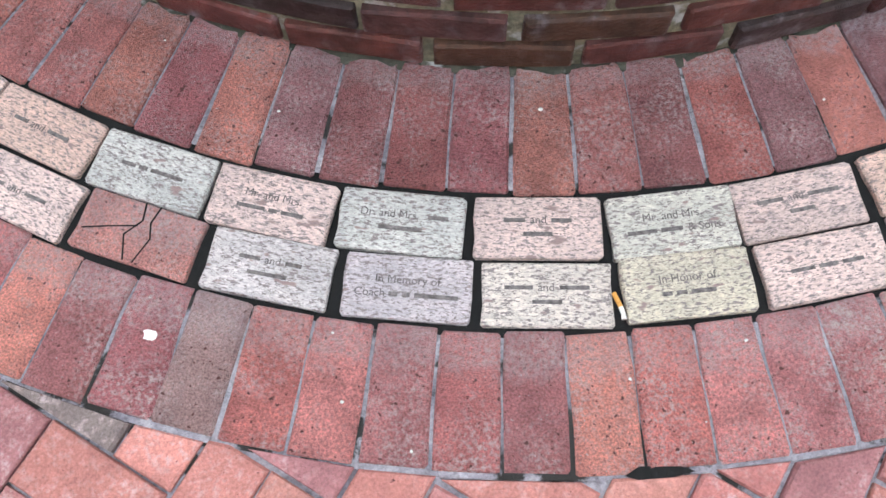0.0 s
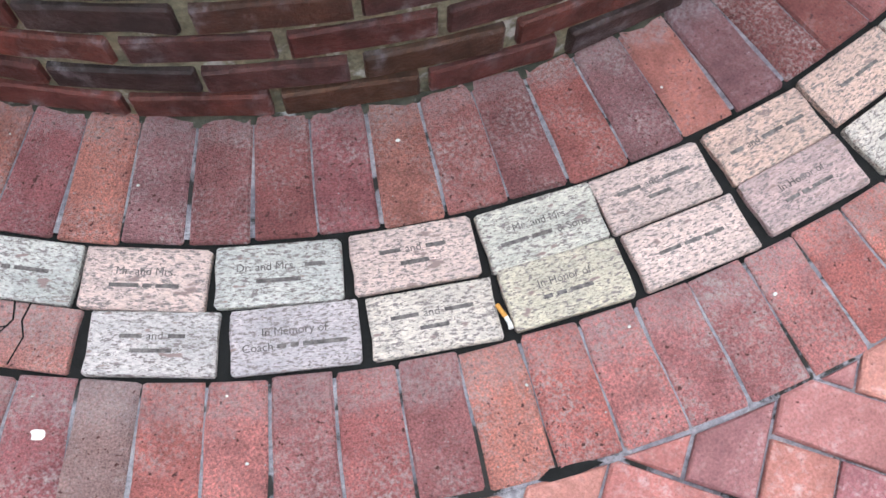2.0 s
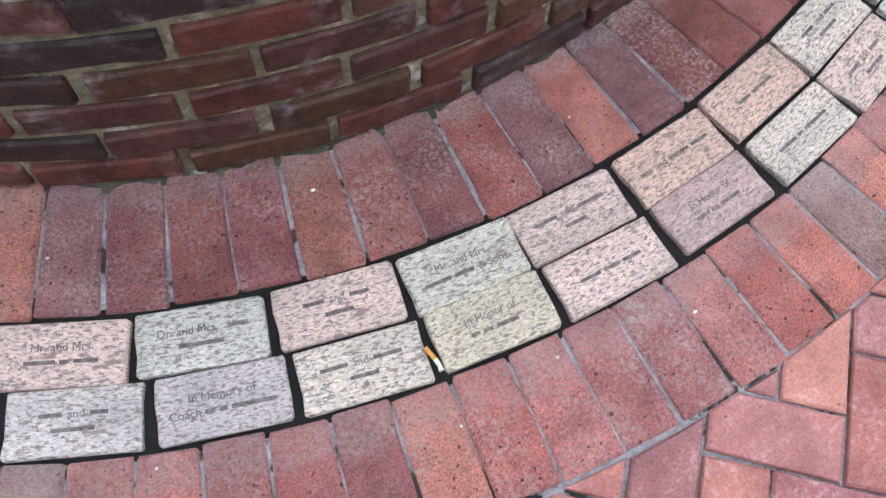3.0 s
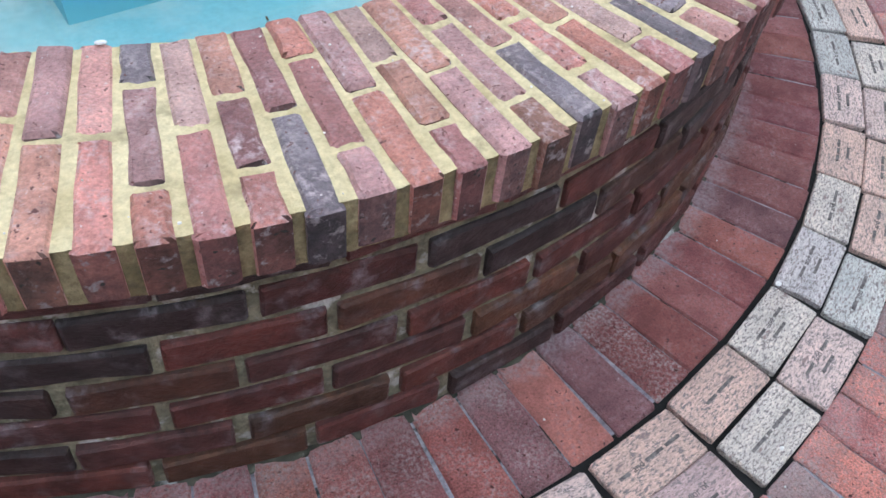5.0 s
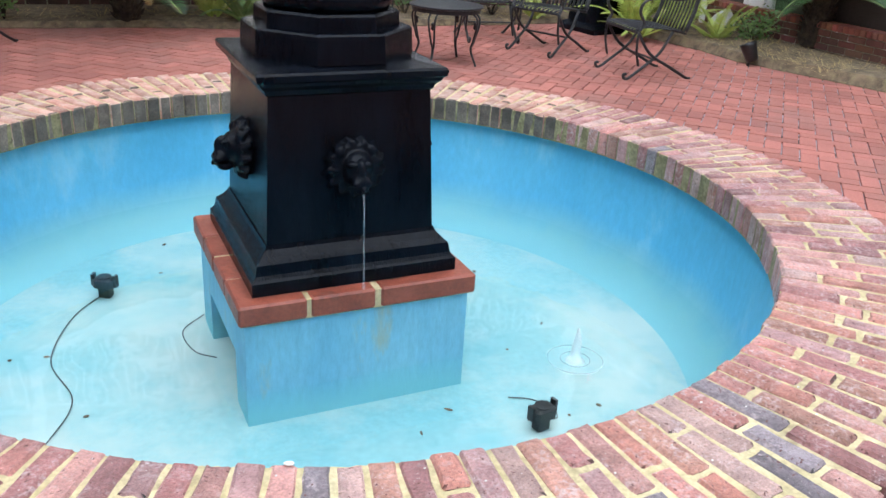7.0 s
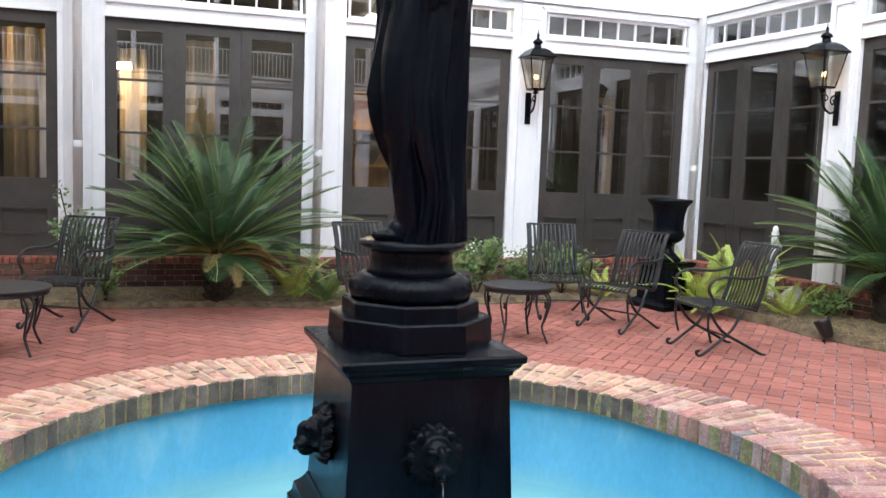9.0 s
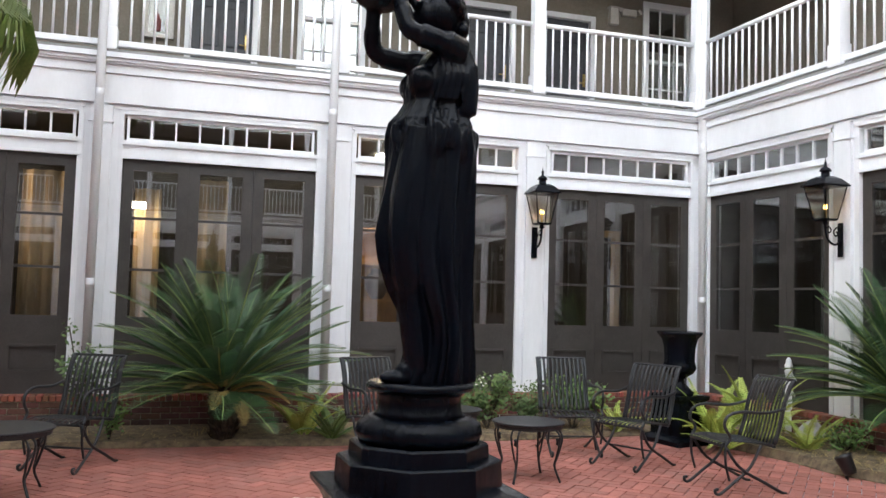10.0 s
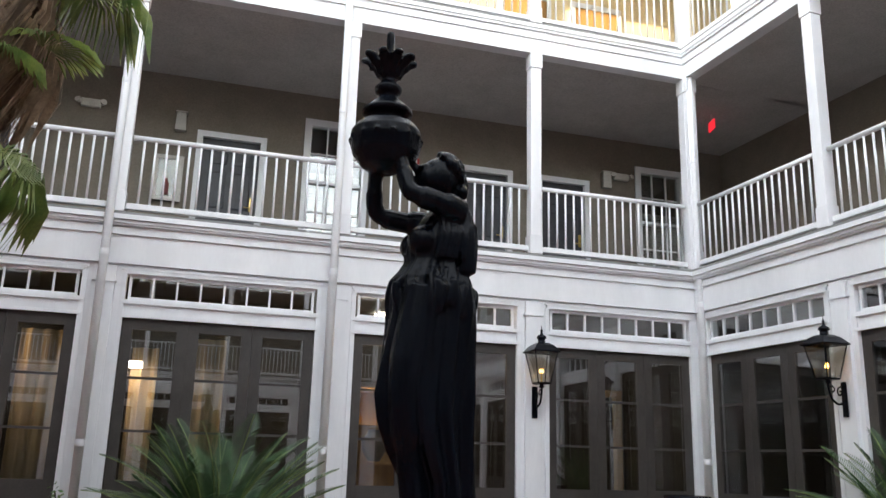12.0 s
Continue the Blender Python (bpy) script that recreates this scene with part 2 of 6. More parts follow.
_b.inputs["Roughness"].default_value = 0.15
FLAME = glow("gas_flame", (1.0, 0.50, 0.12), 1.6)
REDGLOW = glow("red_sign", (0.9, 0.03, 0.05), 0.07)
TUBE = glow("ceiling_lamp", (1.0, 0.93, 0.8), 1.6)
RED = surface("red_plastic", (0.35, 0.02, 0.02), (0.45, 0.03, 0.03), 20, 0.4, 80, 0)
DULLRED = surface("dull_red_paint", (0.14, 0.02, 0.018), (0.20, 0.03, 0.025), 20, 0.5, 80, 0)
PLASTIC = surface("pale_plastic", (0.55, 0.53, 0.48), (0.62, 0.6, 0.55), 10, 0.5, 60, 0)
BLACKPLASTIC = surface("black_plastic", (0.003, 0.003, 0.0035), (0.008, 0.008, 0.009), 20, 0.4, 80, 0.05)
CABLEGREY = surface("faded_cable", (0.03, 0.035, 0.035), (0.07, 0.08, 0.08), 20, 0.6, 80, 0.0)
FOAM, _nt, _b = nodes_of("foaming_water")
_b.inputs["Base Color"].default_value = (0.85, 0.9, 0.9, 1)
_b.inputs["Alpha"].default_value = 0.42
_b.inputs["Roughness"].default_value = 0.3
SOIL = surface("soil_and_straw", (0.08, 0.06, 0.04), (0.23, 0.165, 0.10), 9, 0.95, 120, 0.9, stain=(0.24, 0.19, 0.10), stain_at=(0.5, 0.7), stain_scale=14)
FROND = surface("sago_leaf", (0.022, 0.07, 0.028), (0.065, 0.155, 0.052), 7, 0.38, 60, 0.05, vary=0.25)
RIB = surface("pale_midrib", (0.16, 0.24, 0.07), (0.26, 0.34, 0.11), 7, 0.45, 60, 0.0)
DRYFROND = surface("dry_leaf", (0.40, 0.28, 0.10), (0.60, 0.45, 0.19), 7, 0.7, 60, 0.1)
FERN = surface("fern_leaf", (0.26, 0.36, 0.06), (0.48, 0.54, 0.13), 7, 0.55, 60, 0.05, vary=0.2)
SHRUB = surface("shrub_leaf", (0.05, 0.13, 0.03), (0.18, 0.27, 0.07), 9, 0.5, 60, 0.05, vary=0.3)
FANLEAF = surface("fan_palm_leaf", (0.09, 0.16, 0.035), (0.26, 0.32, 0.08), 4, 0.45, 60, 0.05, vary=0.25)
DEADLEAF = surface("dead_palm_leaf", (0.16, 0.11, 0.07), (0.36, 0.26, 0.17), 6, 0.8, 60, 0.2, vary=0.25)
BARK = surface("fibrous_bark", (0.018, 0.013, 0.009), (0.07, 0.05, 0.03), 18, 0.95, 70, 1.0)
CURTAIN = surface("tan_curtain", (0.40, 0.28, 0.14), (0.55, 0.40, 0.22), 3, 0.85, 60, 0.05)
# darkness of the unlit rooms is put into this wall colour
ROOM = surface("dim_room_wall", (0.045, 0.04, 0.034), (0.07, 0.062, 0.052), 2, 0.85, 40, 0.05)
HONEY = surface("honey_wood", (0.36, 0.20, 0.06), (0.52, 0.31, 0.11), 5, 0.5, 60, 0.05, stretch=(1, 1, 0.15))
GREYDECK = surface("grey_deck", (0.20, 0.20, 0.20), (0.28, 0.28, 0.28), 4, 0.7, 60, 0.1)
ROOF = surface("roof_metal", (0.20, 0.21, 0.22), (0.27, 0.28, 0.29), 3, 0.5, 40, 0.05)
PAPER = surface("pale_chip", (0.7, 0.68, 0.64), (0.8, 0.78, 0.74), 60, 0.8, 200, 0.1)
CORK = surface("cork_filter", (0.55, 0.24, 0.04), (0.65, 0.32, 0.07), 300, 0.8, 600, 0.0)


# ---- shape helpers ----
def mesh_of(bm, material, smooth=False, name="mesh"):
    me = bpy.data.meshes.new(name)
    bmesh.ops.recalc_face_normals(bm, faces=bm.faces)
    bm.to_mesh(me)
    bm.free()
    if smooth:
        for p in me.polygons:
            p.use_smooth = len(p.vertices) < 5
    me.materials.append(material)
    return me


def part(name, bm, material, parent=None, label="", m=None, smooth=False):
    me = bm if isinstance(bm, bpy.types.Mesh) else mesh_of(bm, material, smooth, name)
    ob = new(name, me)
    if m is not None:
        ob.matrix_basis = m
    if parent is not None:
        ob.parent = parent
    return tagged(ob, label)


def thing(name, label, category, m=None, group="", kind=""):
    ob = new(name)
    ob.empty_display_size = 0.1
    if m is not None:
        ob.matrix_basis = m
    return tagged(ob, label, category, group, kind)


def box(bm, x0, x1, y0, y1, z0, z1, bevel=0.0):
    vs = [bm.verts.new((x, y, z)) for z in (z0, z1) for y in (y0, y1) for x in (x0, x1)]
    fs = [bm.faces.new([vs[i] for i in f]) for f in ((0, 2, 3, 1), (4, 5, 7, 6), (0, 1, 5, 4), (2, 6, 7, 3), (0, 4, 6, 2), (1, 3, 7, 5))]
    if bevel:
        es = list({e for f in fs for e in f.edges})
        bmesh.ops.bevel(bm, geom=es, offset=bevel, segments=1, affect="EDGES", profile=0.5)
    return bm


def boxes(*dims, bevel=0.0):
    bm = bmesh.new()
    for d in dims:
        box(bm, *d, bevel=bevel)
    return bm


def lathe(profile, seg=32, bm=None, centre=(0, 0), flute=0.0, flutes=0, cap=True):
    bm = bm or bmesh.new()
    rings = []
    for r, z in profile:
        ring = []
        for i in range(seg):
            a = 2 * math.pi * i / seg
            rr = r * (1 + flute * math.cos(flutes * a))
            ring.append(bm.verts.new((centre[0] + rr * math.cos(a), centre[1] + rr * math.sin(a), z)))
        rings.append(ring)
    for a, b in zip(rings, rings[1:]):
        for i in range(seg):
            bm.faces.new((a[i], a[(i + 1) % seg], b[(i + 1) % seg], b[i]))
    if cap:
        for ring in (rings[0], rings[-1]):
            bm.faces.new(ring)
    return bm


def prism(profile, n=4, turn=math.pi / 4, bm=None):
    """Stacked n-gons of half-width w at height z."""
    bm = bm or bmesh.new()
    rings = [[bm.verts.new((w / math.cos(math.pi / n) * math.cos(turn + 2 * math.pi * i / n), w / math.cos(math.pi / n) * math.sin(turn + 2 * math.pi * i / n), z)) for i in range(n)] for w, z in profile]
    for a, b in zip(rings, rings[1:]):
        for i in range(n):
            bm.faces.new((a[i], a[(i + 1) % n], b[(i + 1) % n], b[i]))
    bm.faces.new(rings[0]), bm.faces.new(rings[-1])
    return bm


def tube(points, radius, seg=8, bm=None, flat=1.0):
    """A round bar along points; radius a number or one per point; flat squeezes it across its frame's second axis."""
    bm = bm or bmesh.new()
    pts = [Vector(p) for p in points]
    rad = radius if isinstance(radius, (list, tuple)) else [radius] * len(pts)
    side = None
    rings = []
    for i, p in enumerate(pts):
        d = (pts[min(i + 1, len(pts) - 1)] - pts[max(i - 1, 0)]).normalized()
        if side is None:
            side = d.orthogonal().normalized() if abs(d.x) > 0.9 else (Vector((1, 0, 0)) - d * d.x).normalized()
        side = (side - d * side.dot(d)).normalized()
        up = d.cross(side)
        rings.append([bm.verts.new(p + rad[i] * (math.cos(2 * math.pi * k / seg) * side + flat * math.sin(2 * math.pi * k / seg) * up)) for k in range(seg)])
    for a, b in zip(rings, rings[1:]):
        for k in range(seg):
            bm.faces.new((a[k], a[(k + 1) % seg], b[(k + 1) % seg], b[k]))
    bm.faces.new(rings[0]), bm.faces.new(rings[-1])
    return bm


def spline(points, n=6):
    """A smooth run of points through the given ones."""
    p = [Vector(q) for q in points]
    p = [2 * p[0] - p[1]] + p + [2 * p[-1] - p[-2]]
    out = []
    for i in range(1, len(p) - 2):
        for k in range(n):
            t = k / n
            out.append(0.5 * ((2 * p[i]) + (p[i + 1] - p[i - 1]) * t + (2 * p[i - 1] - 5 * p[i] + 4 * p[i + 1] - p[i + 2]) * t * t + (3 * p[i] - p[i - 1] - 3 * p[i + 1] + p[i + 2]) * t ** 3))
    return out + [p[-2]]


def ball(bm, centre, radii, seg=14, rings=10):
    m = Matrix.Translation(centre) @ Matrix.Diagonal((*radii, 1))
    bmesh.ops.create_uvsphere(bm, u_segments=seg, v_segments=rings, radius=1, matrix=m)
    return bm


def brick_mesh(name, w0, w1, length, height, material, edge=0.004, seed=0, rough=0.0015):
    """A worn brick: y along its length (inner end at 0 with width w0, outer end with width w1), top at z = 0."""
    rnd = random.Random(seed)
    bm = bmesh.new()
    rim = []
    cut = [rnd.uniform(0.002, 0.006) for _ in range(8)]
    for sx, sy, dx, dy in ((-1, 0, cut[0], 0), (1, 0, -cut[1], 0), (1, 0, 0, cut[2]), (1, 0.35, 0, 0), (1, 0.68, 0, 0), (1, 1, 0, -cut[3]), (1, 1, -cut[4], 0), (-1, 1, cut[5], 0), (-1, 1, 0, -cut[6]), (-1, 0.6, 0, 0), (-1, 0.3, 0, 0), (-1, 0, 0, cut[7])):
        half = (w0 + (w1 - w0) * sy) / 2
        rim.append((sx * half + dx + rnd.uniform(-rough, rough) * 0.6, sy * length + dy + rnd.uniform(-rough, rough) * 0.6))
    def ring(inset, z, j):
        out = []
        for x, y in rim:
            q = inset * rnd.uniform(0.6, 1.5)
            out.append(bm.verts.new((x - math.copysign(min(q, abs(x)), x), min(max(y, q), length - q), z + rnd.uniform(-j, j) * 0.35)))
        return out
    a, b, c = ring(0, -height, 0), ring(0, -edge, rough), ring(edge, 0, rough)
    n = len(rim)
    for p, q in ((a, b), (b, c)):
        for i in range(n):
            bm.faces.new((p[i], p[(i + 1) % n], q[(i + 1) % n], q[i]))
    bm.faces.new(c)
    return mesh_of(bm, material, name=name)


# ---- ground ----
def at_ring(phi, r, z=0.0, spin=0.0):
    a = radians(phi)
    return pose(CX + r * math.sin(a), CY - r * math.cos(a), z, 0, 0, phi + 180 + spin)


def disc(r0, r1, z, seg=160, thick=0.03):
    bm = bmesh.new()
    rows = []
    for r, zz in ((r0, z - thick), (r0, z), (r1, z), (r1, z - thick)):
        rows.append([bm.verts.new((r * math.cos(2 * math.pi * i / seg), r * math.sin(2 * math.pi * i / seg), zz)) for i in range(seg)])
    for a, b in zip(rows, rows[1:] + rows[:1]):
        for i in range(seg):
            bm.faces.new((a[i], a[(i + 1) % seg], b[(i + 1) % seg], b[i]))
    return bm


ground = tagged(part("ground", boxes((-80, 80, -80, 80, -0.4, -0.035)), SOIL), "bare earth under the courtyard paving", "ground", kind="structure")
field_bed = tagged(part("pavement", boxes((-12.0, 12.5, -9.5, 9.0, -0.034, -0.012)), JOINT), "red brick courtyard paving with pale mortar joints", "pavement", kind="structure")
C_AT = pose(CX, CY, 0)
ring_pave = thing("pavement_ring", "rings of red brick pavers round the fountain", "pavement", C_AT, kind="structure")
part("mortar_bed", disc(1.60, 1.889, -0.0065), JOINT, ring_pave, "lilac-grey mortar")
part("mortar_bed", disc(2.133, 2.343, -0.0065), JOINT, ring_pave, "lilac-grey mortar")
stone_ring = thing("memorial_stones", "two rings of engraved pale memorial stones with open dark joints", "pavement", C_AT, kind="structure")
part("open_joint", disc(1.880, 2.14, -0.0095), GAP_SHADE, stone_ring, "open joint with its shade put into the colour")

rnd = random.Random(5)
RED_TINTS = [(0.54, 0.20, 0.165), (0.50, 0.17, 0.15), (0.45, 0.155, 0.15), (0.43, 0.15, 0.16), (0.57, 0.23, 0.185), (0.47, 0.185, 0.175), (0.42, 0.165, 0.165), (0.52, 0.20, 0.185)]
soldier_in = [brick_mesh("brick", 0.0862 + 0.0015 * (s % 4), 0.0978 + 0.0015 * ((s + 2) % 4), 0.2500, 0.055, PAVER, 0.0045, s, 0.0034) for s in range(9)]
soldier_damp_shade = [brick_mesh("brick", 0.0862 + 0.0015 * (s % 4), 0.0978 + 0.0015 * ((s + 2) % 4), 0.2500, 0.055, DAMPSHADEPAVER, 0.0045, s + 3, 0.0034) for s in range(9)]
soldier_out = [brick_mesh("brick", 0.0900 + 0.0015 * (s % 4), 0.0972 + 0.0016 * ((s + 2) % 4), 0.2110, 0.055, PAVER, 0.0045, s + 9, 0.0036) for s in range(9)]


def put_brick(me, m, parent, colour, name="brick"):
    ob = new(name, me)
    ob.matrix_basis = m
    ob.parent = parent
    ob.color = (*colour, 1)
    return ob


INV = C_AT.inverted()
for n, step, first, r, meshes in ((111, 360 / 111, -16.82 - 4 * 3.2432, 1.648, soldier_in), (138, 360 / 138, -12.66 - 2.5 * 2.6087, 2.1240, soldier_out)):
    for k in range(n):
        phi = first + (k + 0.5) * step
        phi = (phi + 180) % 360 - 180
        c = rnd.choice(RED_TINTS)
        f = rnd.uniform(0.90, 1.10)
        if meshes is soldier_in:      # damp and the basin wall's shade in the colour, most of all round its side
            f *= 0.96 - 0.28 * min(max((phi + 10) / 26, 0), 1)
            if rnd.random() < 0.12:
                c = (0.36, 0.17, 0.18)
        else:
            # outer ring tinted lighter, as more skylight falls away from the wall
            f *= 1.12 + 0.22 * min(max((phi + 16) / 20, 0), 1)
            if -26.5 < phi < -24.0 or (phi > 5 and rnd.random() < 0.12):
                c = (0.36, 0.23, 0.215)
        m = INV @ at_ring(phi, r + rnd.uniform(-0.004, 0.004), rnd.uniform(-0.001, 0.002), rnd.uniform(-0.7, 0.7)) @ pose(0, 0, 0, rnd.uniform(-0.35, 0.35), rnd.uniform(-0.6, 0.6), 0)
        put_brick(rnd.choice(soldier_damp_shade if meshes is soldier_in and phi > 4 and rnd.random() < 0.9 else meshes), m, ring_pave, tuple(v * f for v in c))

# memorial stones: inner and outer course; hand-set tones for those in the middle stretch
PINK, GREEN, BEIGE, TAN, LILAC, GREY = (0.62, 0.475, 0.43), (0.51, 0.505, 0.47), (0.60, 0.535, 0.47), (0.60, 0.42, 0.35), (0.46, 0.33, 0.32), (0.53, 0.49, 0.475)
CRACKED = (0.68, 0.31, 0.27)
TONES = {0: {-3: PINK, -2: TAN, -1: GREEN, 0: PINK, 1: GREEN, 2: PINK, 3: (0.55, 0.53, 0.46), 4: PINK, 5: TAN, 6: TAN, 7: BEIGE},
         1: {-2: PINK, -1: CRACKED, 0: GREY, 1: (0.50, 0.45, 0.46), 2: BEIGE, 3: (0.60, 0.54, 0.42), 4: PINK, 5: LILAC, 6: BEIGE, 7: PINK}}
# rows of lettering on the stones: words, and plain bars for names
WORDS = {(0, -2): [[0.024, 0.014, 0.056]], (0, -1): [["Mr. and Mrs."], [0.046, 0.014, 0.036]], (0, 0): [["Dr. and Mrs.", 0.032], [0.07]], (0, 1): [[0.034, "and", 0.032], [0.046]],
         (0, 2): [["Mr. and Mrs."], [0.046, 0.034, "& Sons"]], (0, 3): [[0.042, "and", 0.05], [0.04]], (0, 4): [[0.024, "and", 0.042, 0.036]], (0, 5): [[0.03, 0.052]],
         (1, 0): [[0.034, "and", 0.026], [0.064]], (1, 1): [["In Memory of"], ["Coach", 0.014, 0.012, 0.068]], (1, 2): [[0.044, "and", 0.046], [0.046]], (1, 3): [["In Honor of"], [0.014, 0.016, 0.038]],
         (1, 4): [[0.038, 0.03, 0.034]], (1, 5): [["In Honor of"], [0.026, 0.014, 0.04]], (1, 6): [[0.044, 0.012, 0.058]]}
stone_mesh = {0: [brick_mesh("stone", 0.1995, 0.2015, 0.1035, 0.055, STONE, 0.003, s + 20, 0.003) for s in range(5)],
              1: [brick_mesh("stone", 0.2005, 0.203, 0.1035, 0.055, STONE, 0.003, s + 30, 0.003) for s in range(5)]}
bar_mesh = {}


def word_bar(w):
    """A plain bar the length of a word."""
    w = round(w, 3)
    if w not in bar_mesh:
        bar_mesh[w] = mesh_of(boxes((-w / 2, w / 2, -0.0031, 0.0031, -0.002, 0.0006)), INK, name="bar")
    return bar_mesh[w]


def lettering(text, size):
    cu = bpy.data.curves.new("inscription", "FONT")
    cu.body, cu.size, cu.align_x, cu.align_y, cu.extrude = text, size, "CENTER", "CENTER", 0.0003
    cu.materials.append(INK)
    return cu


for course, (n, r, mean, mid) in enumerate(((58, 1.9062, -6.21, 2.5), (59, 2.0135, -6.38, 3.43))):
    step = 360 / n
    for k in range(-n // 2 + 3, n - n // 2 + 3):
        phi = mean + (k + 0.5 - mid) * step
        c = TONES[course].get(k + 1 - course) or rnd.choice((PINK, GREEN, BEIGE, TAN, GREY))
        me = rnd.choice(stone_mesh[course])
        if c == CRACKED:
            me = me.copy()
            me.materials[0] = PAVER
        st = put_brick(me, INV @ at_ring(phi + rnd.uniform(-0.12, 0.12), r + rnd.uniform(-0.003, 0.003), rnd.uniform(0.002, 0.007), rnd.uniform(-1.2, 1.2)), stone_ring, c, "stone")
        if c == CRACKED:
            for run in (((-0.02, 0.0), (-0.014, 0.03), (-0.024, 0.055), (-0.012, 0.1)), ((0.006, 0.0), (0.0, 0.03), (0.02, 0.06), (0.004, 0.1)), ((0.004, 0.04), (0.05, 0.055), (0.09, 0.07))):
                bm = tube([(x, y, 0.0005) for x, y in run], 0.0016, 4)
                part("crack", bm, GAP_SHADE, st, "dark crack")
            continue
        spec = WORDS.get((course, k)) or rnd.choice(([[0.022, 0.02, 0.028], [0.042]], [[0.034, "and", 0.03], [0.05]], [[0.026, "and", 0.04]], [[0.03, 0.034], [0.036, 0.014, 0.034]]))
        for y, row in zip((0.052,) if len(spec) == 1 else (0.041, 0.064), spec):
            widths = [w if not isinstance(w, str) else 0.0091 * len(w) for w in row]
            x = (sum(widths) + 0.007 * (len(row) - 1)) / 2
            for w, word in zip(widths, row):
                o = new("inscription", lettering(word, 0.0185) if isinstance(word, str) else word_bar(w))
                o.parent = st
                o.matrix_basis = pose(x - w / 2, y, 0.0012, 0, 0, 180)
                x -= w + 0.007

# field of bricks in a herringbone, cut along the outer ring
def clip_out(poly, n, d):
    """Keep what lies at n.p >= d."""
    out = []
    for i, p in enumerate(poly):
        q = poly[(i + 1) % len(poly)]
        a, b = n[0] * p[0] + n[1] * p[1] - d, n[0] * q[0] + n[1] * q[1] - d
        if a >= 0:
            out.append(p)
        if a * b < 0:
            t = a / (a - b)
            out.append((p[0] + t * (q[0] - p[0]), p[1] + t * (q[1] - p[1])))
    return out


near_field, far_v, far_f = [], [], []
TH = radians(-43.0)
ct, sn = math.cos(TH), math.sin(TH)
U = 0.108
FX, FY = 0.509 + U * math.sin(-TH), 0.025 + U * math.cos(TH)     # a corner of the pattern
for i in range(-190, 190):
    for j in range(-80, 80):
        for kind in (0, 1):
            gx, gy = i + 2 * j, i - 2 * j
            x0, y0 = (gx, gy) if kind == 0 else (gx + 1 - 1, gy + 1)
            x1, y1 = (x0 + 2, y0 + 1) if kind == 0 else (x0 + 1, y0 + 2)
            if kind == 1:
                x0, x1 = x0, x0 + 1
            g = 0.03
            ga, gb, gc, gd = (g + rnd.uniform(-0.018, 0.018) for _ in range(4))
            cxm, cym = (x0 + x1) / 2 * U, -(y0 + y1) / 2 * U
            wx, wy = FX + cxm * ct - cym * sn, FY + cxm * sn + cym * ct
            if not (-11.9 < wx < 12.4 and -9.4 < wy < 8.95):
                continue
            dx, dy = wx - CX, wy - CY
            dist = math.hypot(dx, dy)
            if dist < 2.23:
                continue
            poly = []
            for a, b in ((x0 + ga, y0 + gb), (x1 - gc, y0 + ga), (x1 - gd, y1 - gc), (x0 + gb, y1 - gd)):
                px, py = a * U, -b * U
                poly.append((FX + px * ct - py * sn, FY + px * sn + py * ct))
            poly.reverse()
            if dist < 2.6:
                nn = (dx / dist, dy / dist)
                poly = clip_out(poly, nn, nn[0] * CX + nn[1] * CY + 2.340 + rnd.uniform(-0.003, 0.005))
                if len(poly) < 3:
                    continue
                area = abs(sum(p[0] * q[1] - q[0] * p[1] for p, q in zip(poly, poly[1:] + poly[:1]))) / 2
                if area < 0.0007:
                    continue
            if -1.5 < wx < 2.1 and -0.75 < wy < 1.6 and dist < 3.4:
                near_field.append(poly)
            else:
                far_f.append((len(far_v), poly, rnd.uniform(-0.0015, 0.0015)))
                far_v.extend([0] * (2 * len(poly)))


def slab_points(poly, edge, z):
    mx, my = sum(p[0] for p in poly) / len(poly), sum(p[1] for p in poly) / len(poly)
    lower = [(x, y, -0.03) for x, y in poly]
    upper = []
    for x, y in poly:
        d = max(math.hypot(x - mx, y - my), 1e-4)
        upper.append((x + (mx - x) / d * edge, y + (my - y) / d * edge, z))
    return lower, upper


verts, faces = [], []
for _, poly, z in far_f:
    lo, up = slab_points(poly, 0.003, z)
    s, n = len(verts), len(poly)
    verts += lo + up
    faces += [(s + i, s + (i + 1) % n, s + n + (i + 1) % n, s + n + i) for i in range(n)] + [tuple(s + n + i for i in range(n))]
me = bpy.data.meshes.new("bricks")
me.from_pydata(verts, [], faces)
me.materials.append(FARFIELD)
tagged(part("bricks", me, None, field_bed), kind="stuff")

# ---- basin ----
basin = thing("fountain_basin", "round brick fountain basin with a wide coping and cream mortar", "fountain", C_AT)
part("mortar_core", lathe([(WALL_R + 0.008, -0.03), (WALL_R - 0.02, 0.492), (COPE_IN + 0.05, 0.492), (COPE_IN + 0.05, -0.03)], 128, cap=False), WALLMORTAR, basin, "damp grey-green mortar")
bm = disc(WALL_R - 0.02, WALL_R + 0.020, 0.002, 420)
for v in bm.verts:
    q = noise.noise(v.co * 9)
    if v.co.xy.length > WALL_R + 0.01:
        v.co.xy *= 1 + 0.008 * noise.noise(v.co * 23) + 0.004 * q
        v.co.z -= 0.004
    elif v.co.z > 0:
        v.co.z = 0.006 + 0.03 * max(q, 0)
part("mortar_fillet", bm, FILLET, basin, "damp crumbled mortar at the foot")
bm = bmesh.new()
SEG = 157 * 4
